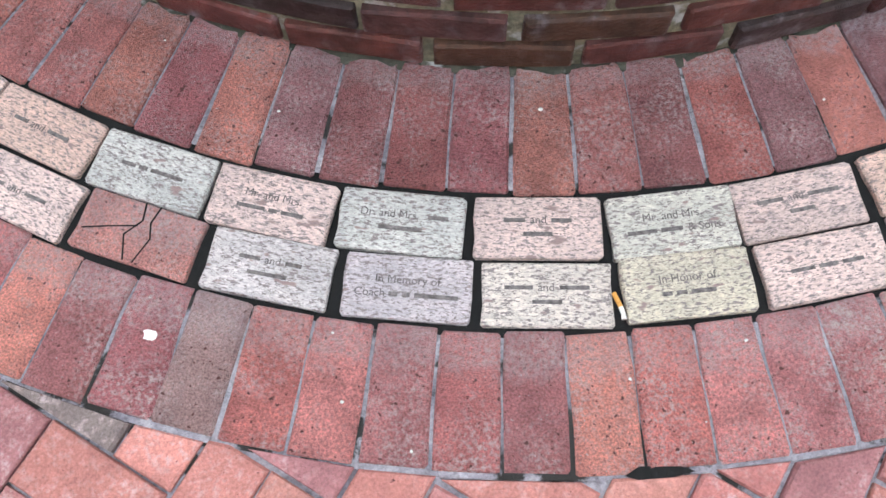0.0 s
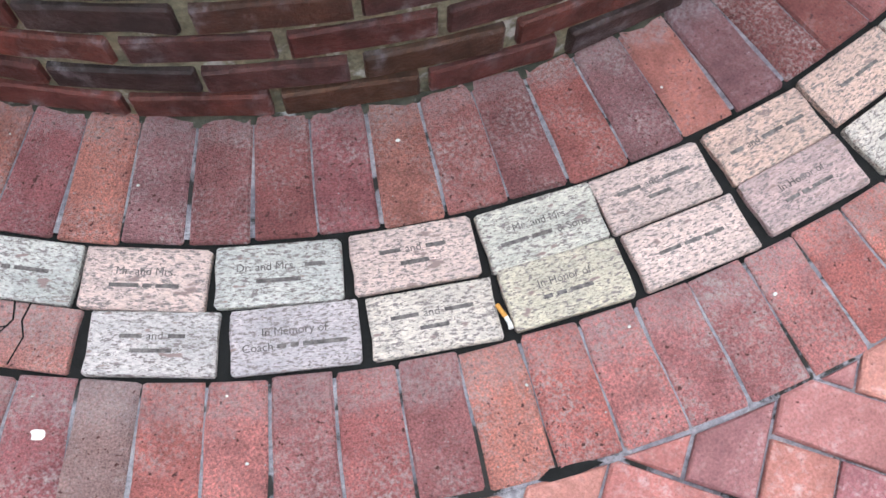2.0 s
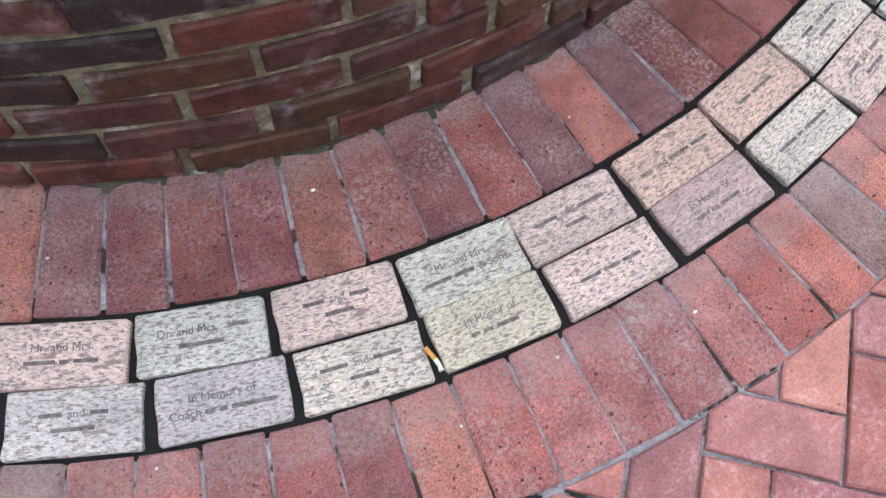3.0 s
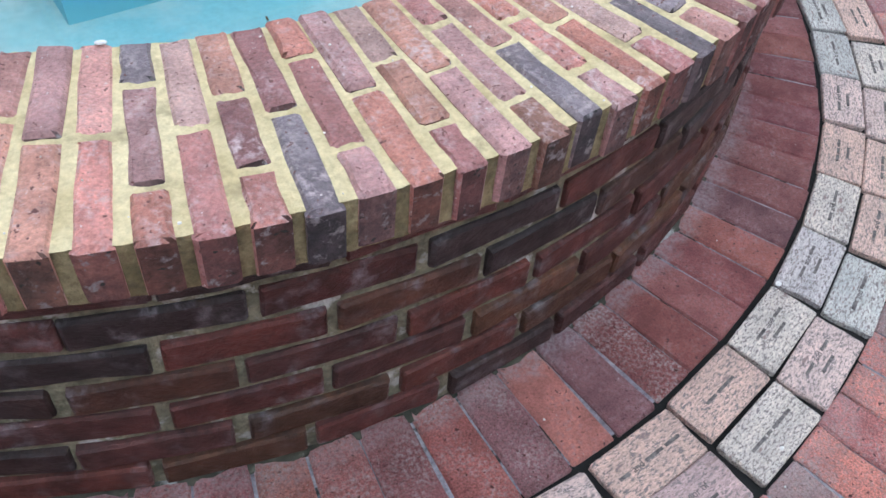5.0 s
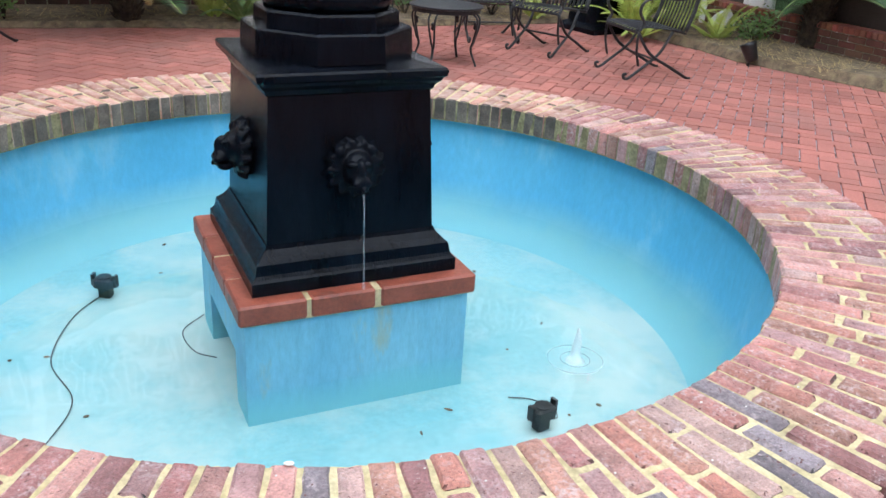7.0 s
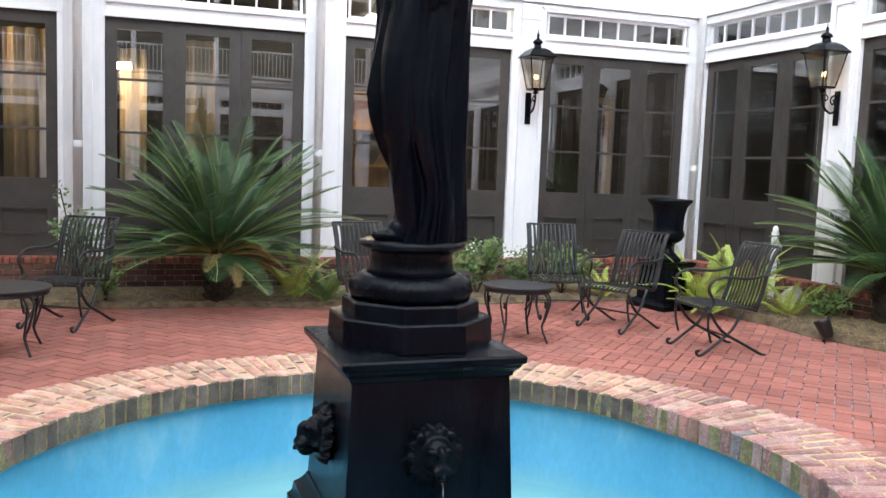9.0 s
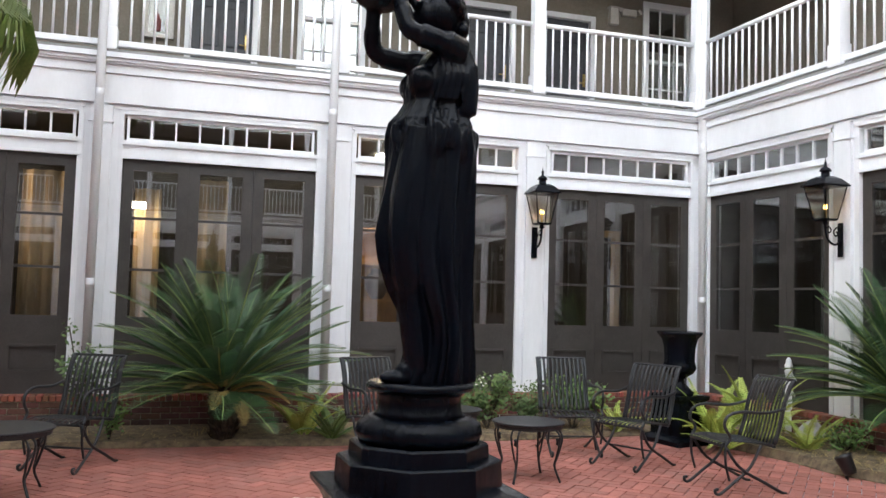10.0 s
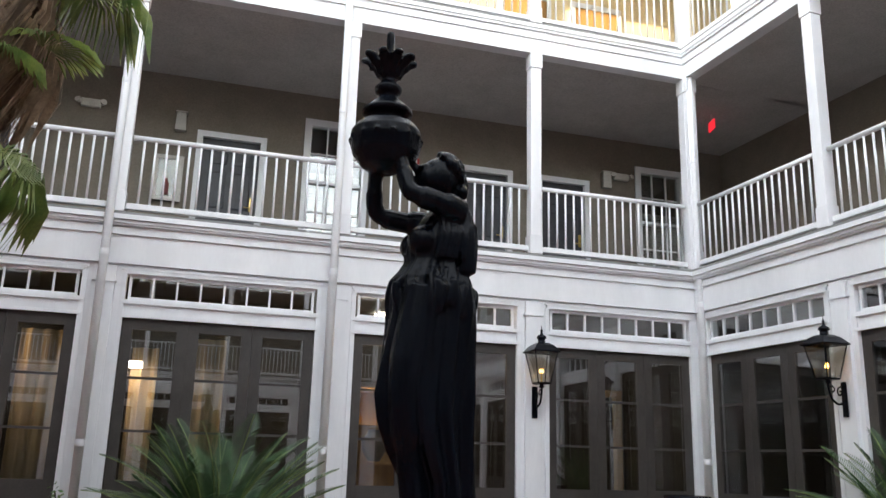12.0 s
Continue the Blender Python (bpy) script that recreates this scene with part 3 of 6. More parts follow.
prof = [(COPE_OUT - 0.012, 0.489), (COPE_OUT - 0.015, COPE_Z - 0.005), (COPE_IN + 0.004, COPE_Z - 0.004), (COPE_IN + 0.004, 0.489)]
rings = []
for r, z in prof:
    rings.append([bm.verts.new(((r + rnd.uniform(-0.003, 0.001)) * math.cos(2 * math.pi * i / SEG), (r + rnd.uniform(-0.001, 0.002)) * math.sin(2 * math.pi * i / SEG), z + (rnd.uniform(-0.002, 0.002) if z > 0.5 else 0))) for i in range(SEG)])
for a, b in zip(rings, rings[1:] + rings[:1]):
    for i in range(SEG):
        bm.faces.new((a[i], a[(i + 1) % SEG], b[(i + 1) % SEG], b[i]))
mortar = part("coping_mortar", bm, CREAM, basin, "cream coping mortar")
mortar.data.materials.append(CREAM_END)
# upright mortar faces take the colour darkened for shade
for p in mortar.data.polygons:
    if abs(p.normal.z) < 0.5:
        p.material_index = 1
COPE_TINTS = [(0.47, 0.21, 0.18), (0.40, 0.18, 0.17), (0.52, 0.28, 0.245), (0.46, 0.27, 0.26), (0.34, 0.165, 0.16), (0.52, 0.35, 0.31), (0.52, 0.235, 0.20), (0.42, 0.195, 0.18), (0.50, 0.22, 0.17), (0.48, 0.25, 0.19)]
GREYBRICK = (0.25, 0.215, 0.235)


def coping_brick(length, seed):
    """A coping brick whose outer end is grimed and has side shade in its colour."""
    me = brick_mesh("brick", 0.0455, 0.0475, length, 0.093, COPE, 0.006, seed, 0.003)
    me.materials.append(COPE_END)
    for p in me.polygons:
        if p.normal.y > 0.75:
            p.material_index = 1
    return me


full = [coping_brick(0.187, s + 50) for s in range(6)]
half = [coping_brick(0.089, s + 60) for s in range(6)]
third = [coping_brick(0.138, s + 70) for s in range(6)]
step = 360 / 157
first = -9.753 - 4 * step
far_bricks, count = [], 0
PLAN = (((full, 0.187), (full, 0.187)), ((half, 0.089), (full, 0.187), (half, 0.089)), ((full, 0.187), (full, 0.187)), ((third, 0.138), (third, 0.138), (half, 0.089)))
for k in range(157):
    phi = ((first + (k + 0.5) * step) + 180) % 360 - 180
    lay = PLAN[k % 4] if rnd.random() < 0.85 else PLAN[rnd.randrange(4)]
    r = COPE_IN + rnd.uniform(-0.004, 0.004)
    for kind, ln in lay:
        c = rnd.choice(COPE_TINTS) if rnd.random() > 0.05 else GREYBRICK
        f = rnd.uniform(0.85, 1.2)
        m = INV @ at_ring(phi, r, COPE_Z + rnd.uniform(-0.001, 0.004), rnd.uniform(-0.5, 0.5))
        if abs(phi + 0.0) < 118 and count < 300:
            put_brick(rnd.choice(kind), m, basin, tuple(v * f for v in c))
            count += 1
        else:
            far_bricks.append((kind[0], m))
        r += ln + 0.0105
# the far stretch of the coping
verts, faces, dark_ends = [], [], []
for me, m in far_bricks:
    s = len(verts)
    verts += [tuple(m @ v.co) for v in me.vertices]
    faces += [tuple(s + i for i in p.vertices) for p in me.polygons]
    dark_ends += [abs(p.normal.y) > 0.75 for p in me.polygons]
me = bpy.data.meshes.new("coping_bricks")
me.from_pydata(verts, [], faces)
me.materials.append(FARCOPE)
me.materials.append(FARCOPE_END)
# both ends of the far bricks get the grimy, shade-darkened colour
for p, is_end in zip(me.polygons, dark_ends):
    p.material_index = int(is_end)
tagged(part("coping_bricks", me, None, basin), kind="stuff")

wall_brick = [brick_mesh("brick", 0.058 + 0.002 * (s % 3), 0.058 + 0.002 * ((s + 1) % 3), 0.229 + 0.003 * (s % 4), 0.05, WALLBRICK, 0.005, s + 80, 0.0028) for s in range(8)]
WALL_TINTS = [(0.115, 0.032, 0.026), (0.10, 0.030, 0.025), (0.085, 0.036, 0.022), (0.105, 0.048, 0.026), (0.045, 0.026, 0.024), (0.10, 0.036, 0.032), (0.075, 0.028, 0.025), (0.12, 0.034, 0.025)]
PITCH = 0.0725
for row, first in enumerate((-18.35, -13.46, -17.2, -13.0, -16.9, -20.6, -16.2)):
    z = 0.004 + (row + 0.5) * PITCH
    for k in range(42):
        p = ((first + (k + 0.5) * 360 / 42) + 180) % 360 - 180 + rnd.uniform(-0.18, 0.18)
        a = radians(p)
        ln = 0.232
        out, tan = Vector((math.sin(a), -math.cos(a), 0)), Vector((math.cos(a), math.sin(a), 0))
        r = WALL_R + 0.014 - 0.0045 * row + rnd.uniform(-0.003, 0.002)
        m = Matrix((( 0, tan.x, out.x, out.x * r - tan.x * ln / 2), (0, tan.y, out.y, out.y * r - tan.y * ln / 2), (-1, 0, 0, z), (0, 0, 0, 1))) @ pose(0, 0, 0, 0, rnd.uniform(-0.8, 0.8), rnd.uniform(-0.5, 0.5))
        c = rnd.choice(WALL_TINTS)
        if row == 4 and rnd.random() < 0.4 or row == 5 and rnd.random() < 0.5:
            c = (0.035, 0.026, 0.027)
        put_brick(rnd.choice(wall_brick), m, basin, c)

bm = lathe([(COPE_IN + 0.045, 0.4915), (COPE_IN + 0.03, 0.40), (COPE_IN + 0.012, 0.14), (COPE_IN - 0.05, 0.055), (COPE_IN - 0.13, 0.03)], 128, cap=False)
part("pool_wall", bm, POOL, basin, "sky-blue painted pool wall with worn streaks", smooth=True)
bm = disc(0.02, COPE_IN - 0.125, 0.031, 96, 0.02)
part("pool_floor", bm, POOLFLOOR, basin, "pale turquoise pool floor with chalky deposit")
water = thing("water", "shallow still water in the basin", "water", C_AT, kind="structure")
bm = bmesh.new()
rows = []
for q in range(1, 40):
    r = (COPE_IN + 0.008) * q / 39
    rows.append([bm.verts.new((r * math.cos(2 * math.pi * i / 96), r * math.sin(2 * math.pi * i / 96), WATER_Z + 0.0016 * noise.noise(Vector((r * math.cos(2 * math.pi * i / 96) * 16, r * math.sin(2 * math.pi * i / 96) * 16, 3))))) for i in range(96)])
for a, b in zip(rows, rows[1:]):
    for i in range(96):
        bm.faces.new((a[i], a[(i + 1) % 96], b[(i + 1) % 96], b[i]))
bm.faces.new(rows[0])
ob = part("surface", bm, WATER, water, smooth=True)
ob.visible_shadow = False

# ---- pedestal ----
PED = pose(CX + 0.004, CY + 0.004, 0, 0, 0, 2.4)
ped = thing("fountain_pedestal", "square black cast-iron pedestal on a brick-capped blue plinth", "pedestal", PED)
q = 0.328
for wall in ((-q, q, -q, -q + 0.09, 0.02, 0.350), (-q, q, q - 0.09, q, 0.02, 0.350), (q - 0.09, q, -q + 0.091, q - 0.091, 0.02, 0.350), (-q, -q + 0.09, -q + 0.091, -0.19, 0.02, 0.350),
             (-q, -q + 0.09, 0.19, q - 0.091, 0.02, 0.350), (-q, -q + 0.09, -0.189, 0.189, 0.20, 0.350)):
    part("plinth_wall", boxes(wall), PLINTHBLUE, ped, "blue painted plinth wall with rusty drips")
cap_x = ((-0.345, -0.16), (-0.148, 0.035), (0.052, 0.345))
for x0, x1 in cap_x:
    for sgn in (0, 1):
        m = pose(0, 0, 0, 0, 0, 180 * sgn)
        part("cap_brick", box(bmesh.new(), x0, x1, -0.345, -0.16, 0.352, 0.412, bevel=0.006), TERRA, ped, m=m)
for y0, y1 in ((-0.155, 0.0), (0.012, 0.155)):
    for x0, x1 in ((-0.345, -0.16), (0.16, 0.345)):
        part("cap_brick", box(bmesh.new(), x0, x1, y0, y1, 0.352, 0.412, bevel=0.006), TERRA, ped)
part("cap_mortar", prism([(0.339, 0.351), (0.339, 0.407)]), CREAM, ped, "yellowed mortar between the cap bricks")
part("base_moulding", prism([(0.297, 0.413), (0.297, 0.450), (0.290, 0.456), (0.284, 0.466), (0.279, 0.494), (0.271, 0.500), (0.262, 0.508), (0.249, 0.524), (0.245, 0.535)]), IRON, ped)
part("shaft", prism([(0.242, 0.525), (0.223, 0.95)]), IRON, ped)
part("cornice", prism([(0.223, 0.930), (0.230, 0.936), (0.233, 0.948), (0.246, 0.960), (0.249, 0.968), (0.258, 0.974), (0.260, 0.990), (0.255, 0.996), (0.2, 1.004)]), IRON, ped, "moulded iron cornice")


def lion_mask():
    """A mask with a mane ring, brow, muzzle and spout, facing -y."""
    bm = bmesh.new()
    ball(bm, (0, -0.006, 0.002), (0.082, 0.026, 0.08), 24, 14)
    for i in range(26):
        a = 2 * math.pi * i / 26
        q = 0.060 + 0.012 * (i % 2)
        tube([(q * 0.55 * math.cos(a), -0.03, q * 0.55 * math.sin(a)), (q * math.cos(a), -0.024, q * math.sin(a)), (q * 1.25 * math.cos(a + 0.15), -0.008, q * 1.22 * math.sin(a + 0.15))], [0.011, 0.013, 0.006], 8, bm)
    ball(bm, (0, -0.04, 0.004), (0.042, 0.034, 0.046))
    ball(bm, (0, -0.07, -0.022), (0.028, 0.028, 0.022))
    ball(bm, (0, -0.072, 0.006), (0.013, 0.022, 0.03))
    for s in (-1, 1):
        ball(bm, (s * 0.022, -0.064, 0.022), (0.016, 0.014, 0.008))
        ball(bm, (s * 0.044, -0.03, 0.048), (0.016, 0.014, 0.018))
        ball(bm, (s * 0.016, -0.086, -0.028), (0.014, 0.012, 0.012))
    ball(bm, (0, -0.062, -0.052), (0.02, 0.022, 0.012))
    tube([(0, -0.07, -0.04), (0, -0.1, -0.042)], 0.007, 8, bm)
    return mesh_of(bm, IRON, True, "lion_mask")


mask = lion_mask()
for k in range(4):
    mk = part("lion_mask", mask, None, ped, "lion-head water spout", pose(0, 0, 0, 0, 0, 90 * k) @ pose(0.0, -0.232, 0.735, -3, 0, 0))
    rm = mk.modifiers.new("cast", "REMESH")
    rm.mode, rm.voxel_size, rm.use_smooth_shade = "VOXEL", 0.0045, True
# octagonal step, round base and foot disc of the statue
part("step", prism([(0.222, 1.004), (0.222, 1.012), (0.218, 1.075), (0.212, 1.08)], 8, math.pi / 8), IRON, ped)
part("step", prism([(0.186, 1.08), (0.184, 1.118), (0.178, 1.124)], 8, math.pi / 8), IRON, ped)
part("ring_moulding", lathe([(0.166, 1.124), (0.172, 1.135), (0.178, 1.15), (0.172, 1.175), (0.15, 1.192), (0.135, 1.196)], 88, flute=0.018, flutes=44), IRON, ped, "leaf-moulded round ring", smooth=True)
part("drum", lathe([(0.132, 1.195), (0.12, 1.21), (0.118, 1.25), (0.126, 1.262)], 40), IRON, ped, smooth=True)
part("disc", lathe([(0.126, 1.261), (0.148, 1.268), (0.154, 1.276), (0.152, 1.286), (0.14, 1.292)], 48), IRON, ped, smooth=True)

# water jet from the front mask
bm = tube([(0.0, -0.325, 0.685), (0.001, -0.33, 0.64), (0.0, -0.334, 0.55), (0.001, -0.336, 0.45), (0.0, -0.337, 0.412)], [0.0024, 0.0017, 0.002, 0.0026, 0.004], 6)
j = part("water_jet", bm, JET, None, m=PED, smooth=True)
tagged(j, "thin jet of clear water from a lion mask", "water")

# things in the pool
def pool_pump(x, y, turn):
    t = thing("pool_pump", "small black submersible pump with a cable in the pool", "pump", pose(x, y, 0.032, 0, 0, turn) @ Matrix.Diagonal((1.1, 1.1, 0.72, 1)), "pool pumps")
    part("foot", box(bmesh.new(), -0.02, 0.02, -0.016, 0.016, 0.0, 0.05, bevel=0.004), BLACKPLASTIC, t)
    body = part("body", box(bmesh.new(), -0.033, 0.033, -0.024, 0.024, 0.05, 0.105, bevel=0.008), BLACKPLASTIC, t)
    part("bracket", boxes((-0.042, -0.034, -0.01, 0.01, 0.06, 0.12), (0.034, 0.042, -0.01, 0.01, 0.06, 0.12)), BLACKPLASTIC, body)
    part("lens", lathe([(0.02, 0.104), (0.022, 0.111), (0.014, 0.115)], 16), BLACKPLASTIC, body)
    return t


pool_pump(1.022, 1.815, 12)
pool_pump(-0.095, 3.0, -30)


def splash(x, y):
    """A little plume where drops from the urn meet the water, with ripples round it."""
    t = thing("water_splash", "small clear splash with ripples on the pool water", "water", pose(x, y, WATER_Z))
    bm = lathe([(0.032, -0.004), (0.020, 0.008), (0.013, 0.03), (0.014, 0.05), (0.009, 0.08), (0.003, 0.11)], 12)
    for v in bm.verts:
        v.co.xy += Vector((noise.noise(v.co * 60), noise.noise(v.co * 60 + Vector((5, 0, 0))))) * 0.004
    part("plume", bm, FOAM, t, smooth=True)
    for r in (0.045, 0.085):
        ring = [(r * math.cos(a * math.pi / 24), r * math.sin(a * math.pi / 24), 0.001) for a in range(48)]
        part("ripple", tube(ring + ring[:1], 0.0018, 6), JET, t, smooth=True)
    return t


splash(1.22, 1.98)


def cable(points, label="thin black cable lying on the pool floor"):
    return tagged(part("cable", tube(spline(points, 8), 0.0019, 6), CABLEGREY), label, "cable")


cable([(1.03, 1.815, 0.06), (1.09, 1.84, 0.037), (1.10, 1.89, 0.037), (1.06, 1.95, 0.037), (1.00, 1.98, 0.037)])
cable([(-0.095, 3.0, 0.06), (-0.07, 3.05, 0.037), (-0.2, 2.87, 0.037), (-0.27, 2.59, 0.037), (-0.21, 2.34, 0.037), (-0.28, 2.14, 0.037), (-0.36, 1.98, 0.037)])
cable([(0.21, 2.76, 0.037), (0.13, 2.66, 0.037), (0.15, 2.52, 0.037), (0.21, 2.46, 0.037)])
for i in range(26):
    bm = ball(bmesh.new(), (0, 0, 0), (rnd.uniform(0.005, 0.016), rnd.uniform(0.003, 0.008), 0.002), 8, 5)
    lf = part("leaf_scrap", bm, SOIL, None, m=at_ring(rnd.uniform(-180, 180), rnd.uniform(0.5, 1.1), 0.034, rnd.uniform(0, 180)))
    tagged(lf, "dark sodden leaf scrap on the pool floor", "leaf", "leaf scraps in the pool")

# ---- galleried building ----
# levels
SILL, DOOR_TOP, TR0, TR1, DECK, RAIL0, RAIL1, BEAM0, BEAM1, DECK3 = 0.375, 3.025, 3.23, 3.515, 4.19, 4.27, 5.18, 7.12, 7.45, 7.55
BACK = 2.45
pane_cache = {}


def sheet(w, h, t=0.006):
    key = (round(w, 3), round(h, 3))
    if key not in pane_cache:
        pane_cache[key] = mesh_of(boxes((0, w, 0, t, 0, h)), GLASS, name="pane")
    return pane_cache[key]


def pane(parent, x, y, z, w, h):
    ob = part("pane", sheet(w, h), None, parent, m=pose(x, y, z))
    ob.visible_shadow = False
    return ob


class Wing:
    """One side of the courtyard: u runs along it to the right, v into the building."""

    def __init__(self, name, origin, angle, u0, u1):
        self.name, self.m, self.u0, self.u1 = name, pose(origin[0], origin[1], 0, 0, 0, angle), u0, u1

    def structure(self, name, bm, material, label, category, smooth=False):
        ob = part(name, bm, material, None, m=self.m, smooth=smooth)
        return tagged(ob, label, category, kind="structure")

    def at(self, u, v=0.0, z=0.0, turn=0):
        return self.m @ pose(u, v, z, 0, 0, turn)


leaf_cache = {}


def french_door(wing, u0, u1, number):
    """Three glazed leaves with a panel below, in an opening."""
    d = thing("door_%d" % number, "dark bronze triple French door with tall glazed leaves, closed", "door", wing.at(u0, 0.03, 0), kind="structure")
    w = (u1 - u0) / 3
    key = round(w, 3)
    if key not in leaf_cache:
        s, g0, g1 = w * 0.17, 1.23, 2.895
        dims = [(0.002, s, 0, 0.05, SILL, DOOR_TOP - 0.004), (w - s, w - 0.002, 0, 0.05, SILL, DOOR_TOP - 0.004), (s, w - s, 0, 0.05, g1, DOOR_TOP - 0.004),
                (s, w - s, 0, 0.05, 0.90, g0), (s, w - s, 0, 0.05, SILL, 0.62), (s, w - s, 0.018, 0.04, 0.62, 0.90)]
        for zz in (1.765, 2.35):
            dims.append((s, w - s, 0.008, 0.042, zz - 0.014, zz + 0.014))
        mould = []
        for a, b, c, e in ((s, w - s, 0.885, 0.912), (s, w - s, 0.608, 0.635)):
            mould.append((a - 0.012, b + 0.012, -0.012, 0.0, c, e))
        for a in (s - 0.012, w - s - 0.012):
            mould.append((a, a + 0.024, -0.012, 0.0, 0.635, 0.885))
        leaf_cache[key] = (mesh_of(boxes(*dims), DOORPAINT, name="leaf"), mesh_of(boxes(*mould), DOORPAINT, name="panel_moulding"), s, g0, g1)
    leaf, mould, s, g0, g1 = leaf_cache[key]
    for k in range(3):
        lf = part("leaf", leaf, None, d, m=pose(k * w, 0, 0))
        part("panel_moulding", mould, None, lf)
        for a, b in ((g0, 1.751), (1.779, 2.336), (2.364, g1)):
            pane(lf, s, 0.02, a, w - 2 * s, b - a)
    return d


def transom(wing, u0, u1, number, lights=8):
    t = thing("window_%d" % number, "white transom window with a row of small panes", "window", wing.at(u0, 0.02, 0), kind="structure")
    w = u1 - u0
    part("window_frame", boxes((0.0, w, 0, 0.05, TR0 - 0.0, TR0 + 0.03), (0.0, w, 0, 0.05, TR1 - 0.03, TR1), (0, 0.03, 0, 0.05, TR0 + 0.03, TR1 - 0.03), (w - 0.03, w, 0, 0.05, TR0 + 0.03, TR1 - 0.03)), WHITE, t)
    for k in range(1, lights):
        x = w * k / lights
        part("glazing_bar", boxes((x - 0.011, x + 0.011, 0.004, 0.046, TR0 + 0.03, TR1 - 0.03)), WHITE, t)
    for k in range(lights):
        pane(t, w * k / lights + (0.03 if k == 0 else 0.011), 0.022, TR0 + 0.03, w / lights - (0.041 if k in (0, lights - 1) else 0.022), TR1 - TR0 - 0.06)
    return t


def column(wing, u, z0, z1, v=-0.06, w=0.155):
    c = thing("column", "square white painted timber gallery column", "column", wing.at(u, v), "gallery columns")
    h = w / 2
    part("base", box(bmesh.new(), -h - 0.012, h + 0.012, -h - 0.012, h + 0.012, z0, z0 + 0.26, 0.006), WHITE, c)
    part("shaft", box(bmesh.new(), -h, h, -h, h, z0 + 0.26, z1 - 0.22, 0.004), WHITE, c)
    part("cap", box(bmesh.new(), -h - 0.014, h + 0.014, -h - 0.014, h + 0.014, z1 - 0.22, z1 - 0.003, 0.006), WHITE, c)
    return c


bal_cache = {}


def railing(wing, u0, u1, z0, z1, v=-0.06, step=0.127):
    r = thing("railing", "white painted gallery railing with slim balusters", "railing", wing.at(u0, v), "gallery railings")
    w = u1 - u0
    tb = tube([(0, 0, z1 - 0.025), (w, 0, z1 - 0.025)], 0.032, 10)
    part("top_rail", tb, WHITE, r, smooth=True)
    part("bottom_rail", box(bmesh.new(), 0, w, -0.03, 0.03, z0, z0 + 0.07, 0.006), WHITE, r)
    h = round(z1 - z0, 3)
    if h not in bal_cache:
        bal_cache[h] = mesh_of(tube([(0, 0, 0.07), (0, 0, h - 0.045)], 0.0145, 8), WHITE, True, "baluster")
    n = max(2, round(w / step))
    for k in range(1, n):
        part("baluster", bal_cache[h], None, r, m=pose(w * k / n, 0, z0))
    return r


def downpipe(wing, u, z0, z1, v=-0.13, r=0.048):
    d = thing("downpipe", "white painted round rain downpipe", "pipe", wing.at(u, v), "downpipes")
    part("pipe", tube([(0, 0, z0), (0, 0, z1)], r, 14), WHITE, d, smooth=True)
    z = z0 + 1.2
    while z < z1:
        part("coupling", lathe([(r + 0.001, z), (r + 0.003, z + 0.006), (r + 0.003, z + 0.07), (r + 0.001, z + 0.076)], 14), WHITE, d, smooth=True)
        z += 2.1
    return d


door_no = [0]


def ground_floor(wing, openings):
    """White wall with door and transom openings, pilasters and stepped trim."""
    solid, u = [], wing.u0
    for a, b in openings:
        solid.append((u, a))
        u = b
    solid.append((u, wing.u1))
    bm = bmesh.new()
    for a, b in solid:
        box(bm, a, b, 0.0, 0.16, SILL, 3.63)
    for a, b in openings:
        box(bm, a, b, 0.004, 0.16, DOOR_TOP, TR0)
        box(bm, a, b, 0.004, 0.16, TR1, 3.63)
    wing.structure("wall_%s" % wing.name, bm, WHITE, "white painted timber wall of the galleried courtyard building", "wall")
    bm = bmesh.new()
    for a, b in openings:      # casings round doors and transoms
        for z0, z1 in ((DOOR_TOP - 0.006, DOOR_TOP + 0.035), (TR0 - 0.055, TR0 - 0.008), (TR1 + 0.01, TR1 + 0.055)):
            box(bm, a - 0.03, b + 0.03, -0.024, 0.0, z0, z1)
        for x in (a - 0.055, b + 0.0):
            box(bm, x, x + 0.055, -0.018, 0.0, SILL, TR1 + 0.01)
        box(bm, a - 0.06, b + 0.06, -0.03, 0.0, TR1 + 0.055, TR1 + 0.085)
    wing.structure("trim", bm, WHITE, "white door and transom casings", "trim")
    bm = bmesh.new()
    for a, b in solid[1:-1]:
        mid = (a + b) / 2
        box(bm, mid - 0.115, mid + 0.115, -0.045, 0.0, SILL, 3.60)
        box(bm, mid - 0.13, mid + 0.13, -0.06, 0.0, 3.41, 3.435)
    wing.structure("trim", bm, WHITE, "white pilasters between the doors", "trim")
    bm = bmesh.new()
    for z0, z1, v in ((3.63, 3.965, -0.05), (3.965, 3.985, -0.075), (3.985, 4.07, -0.065), (4.07, 4.09, -0.10), (4.09, 4.13, -0.12), (4.13, DECK, -0.15)):
        box(bm, wing.u0 - 0.0, wing.u1, v, 0.16, z0, z1 - 0.0015)
    wing.structure("trim", bm, WHITE, "white stepped fascia under the gallery deck", "trim")
    wing.structure("deck", boxes((wing.u0, wing.u1, -0.14, BACK, DECK, DECK + 0.03)), GREYDECK, "grey painted gallery deck", "floor")
    for a, b in openings:
        door_no[0] += 1
        french_door(wing, a, b, door_no[0])
        transom(wing, a + 0.03, b - 0.03, door_no[0], 8)


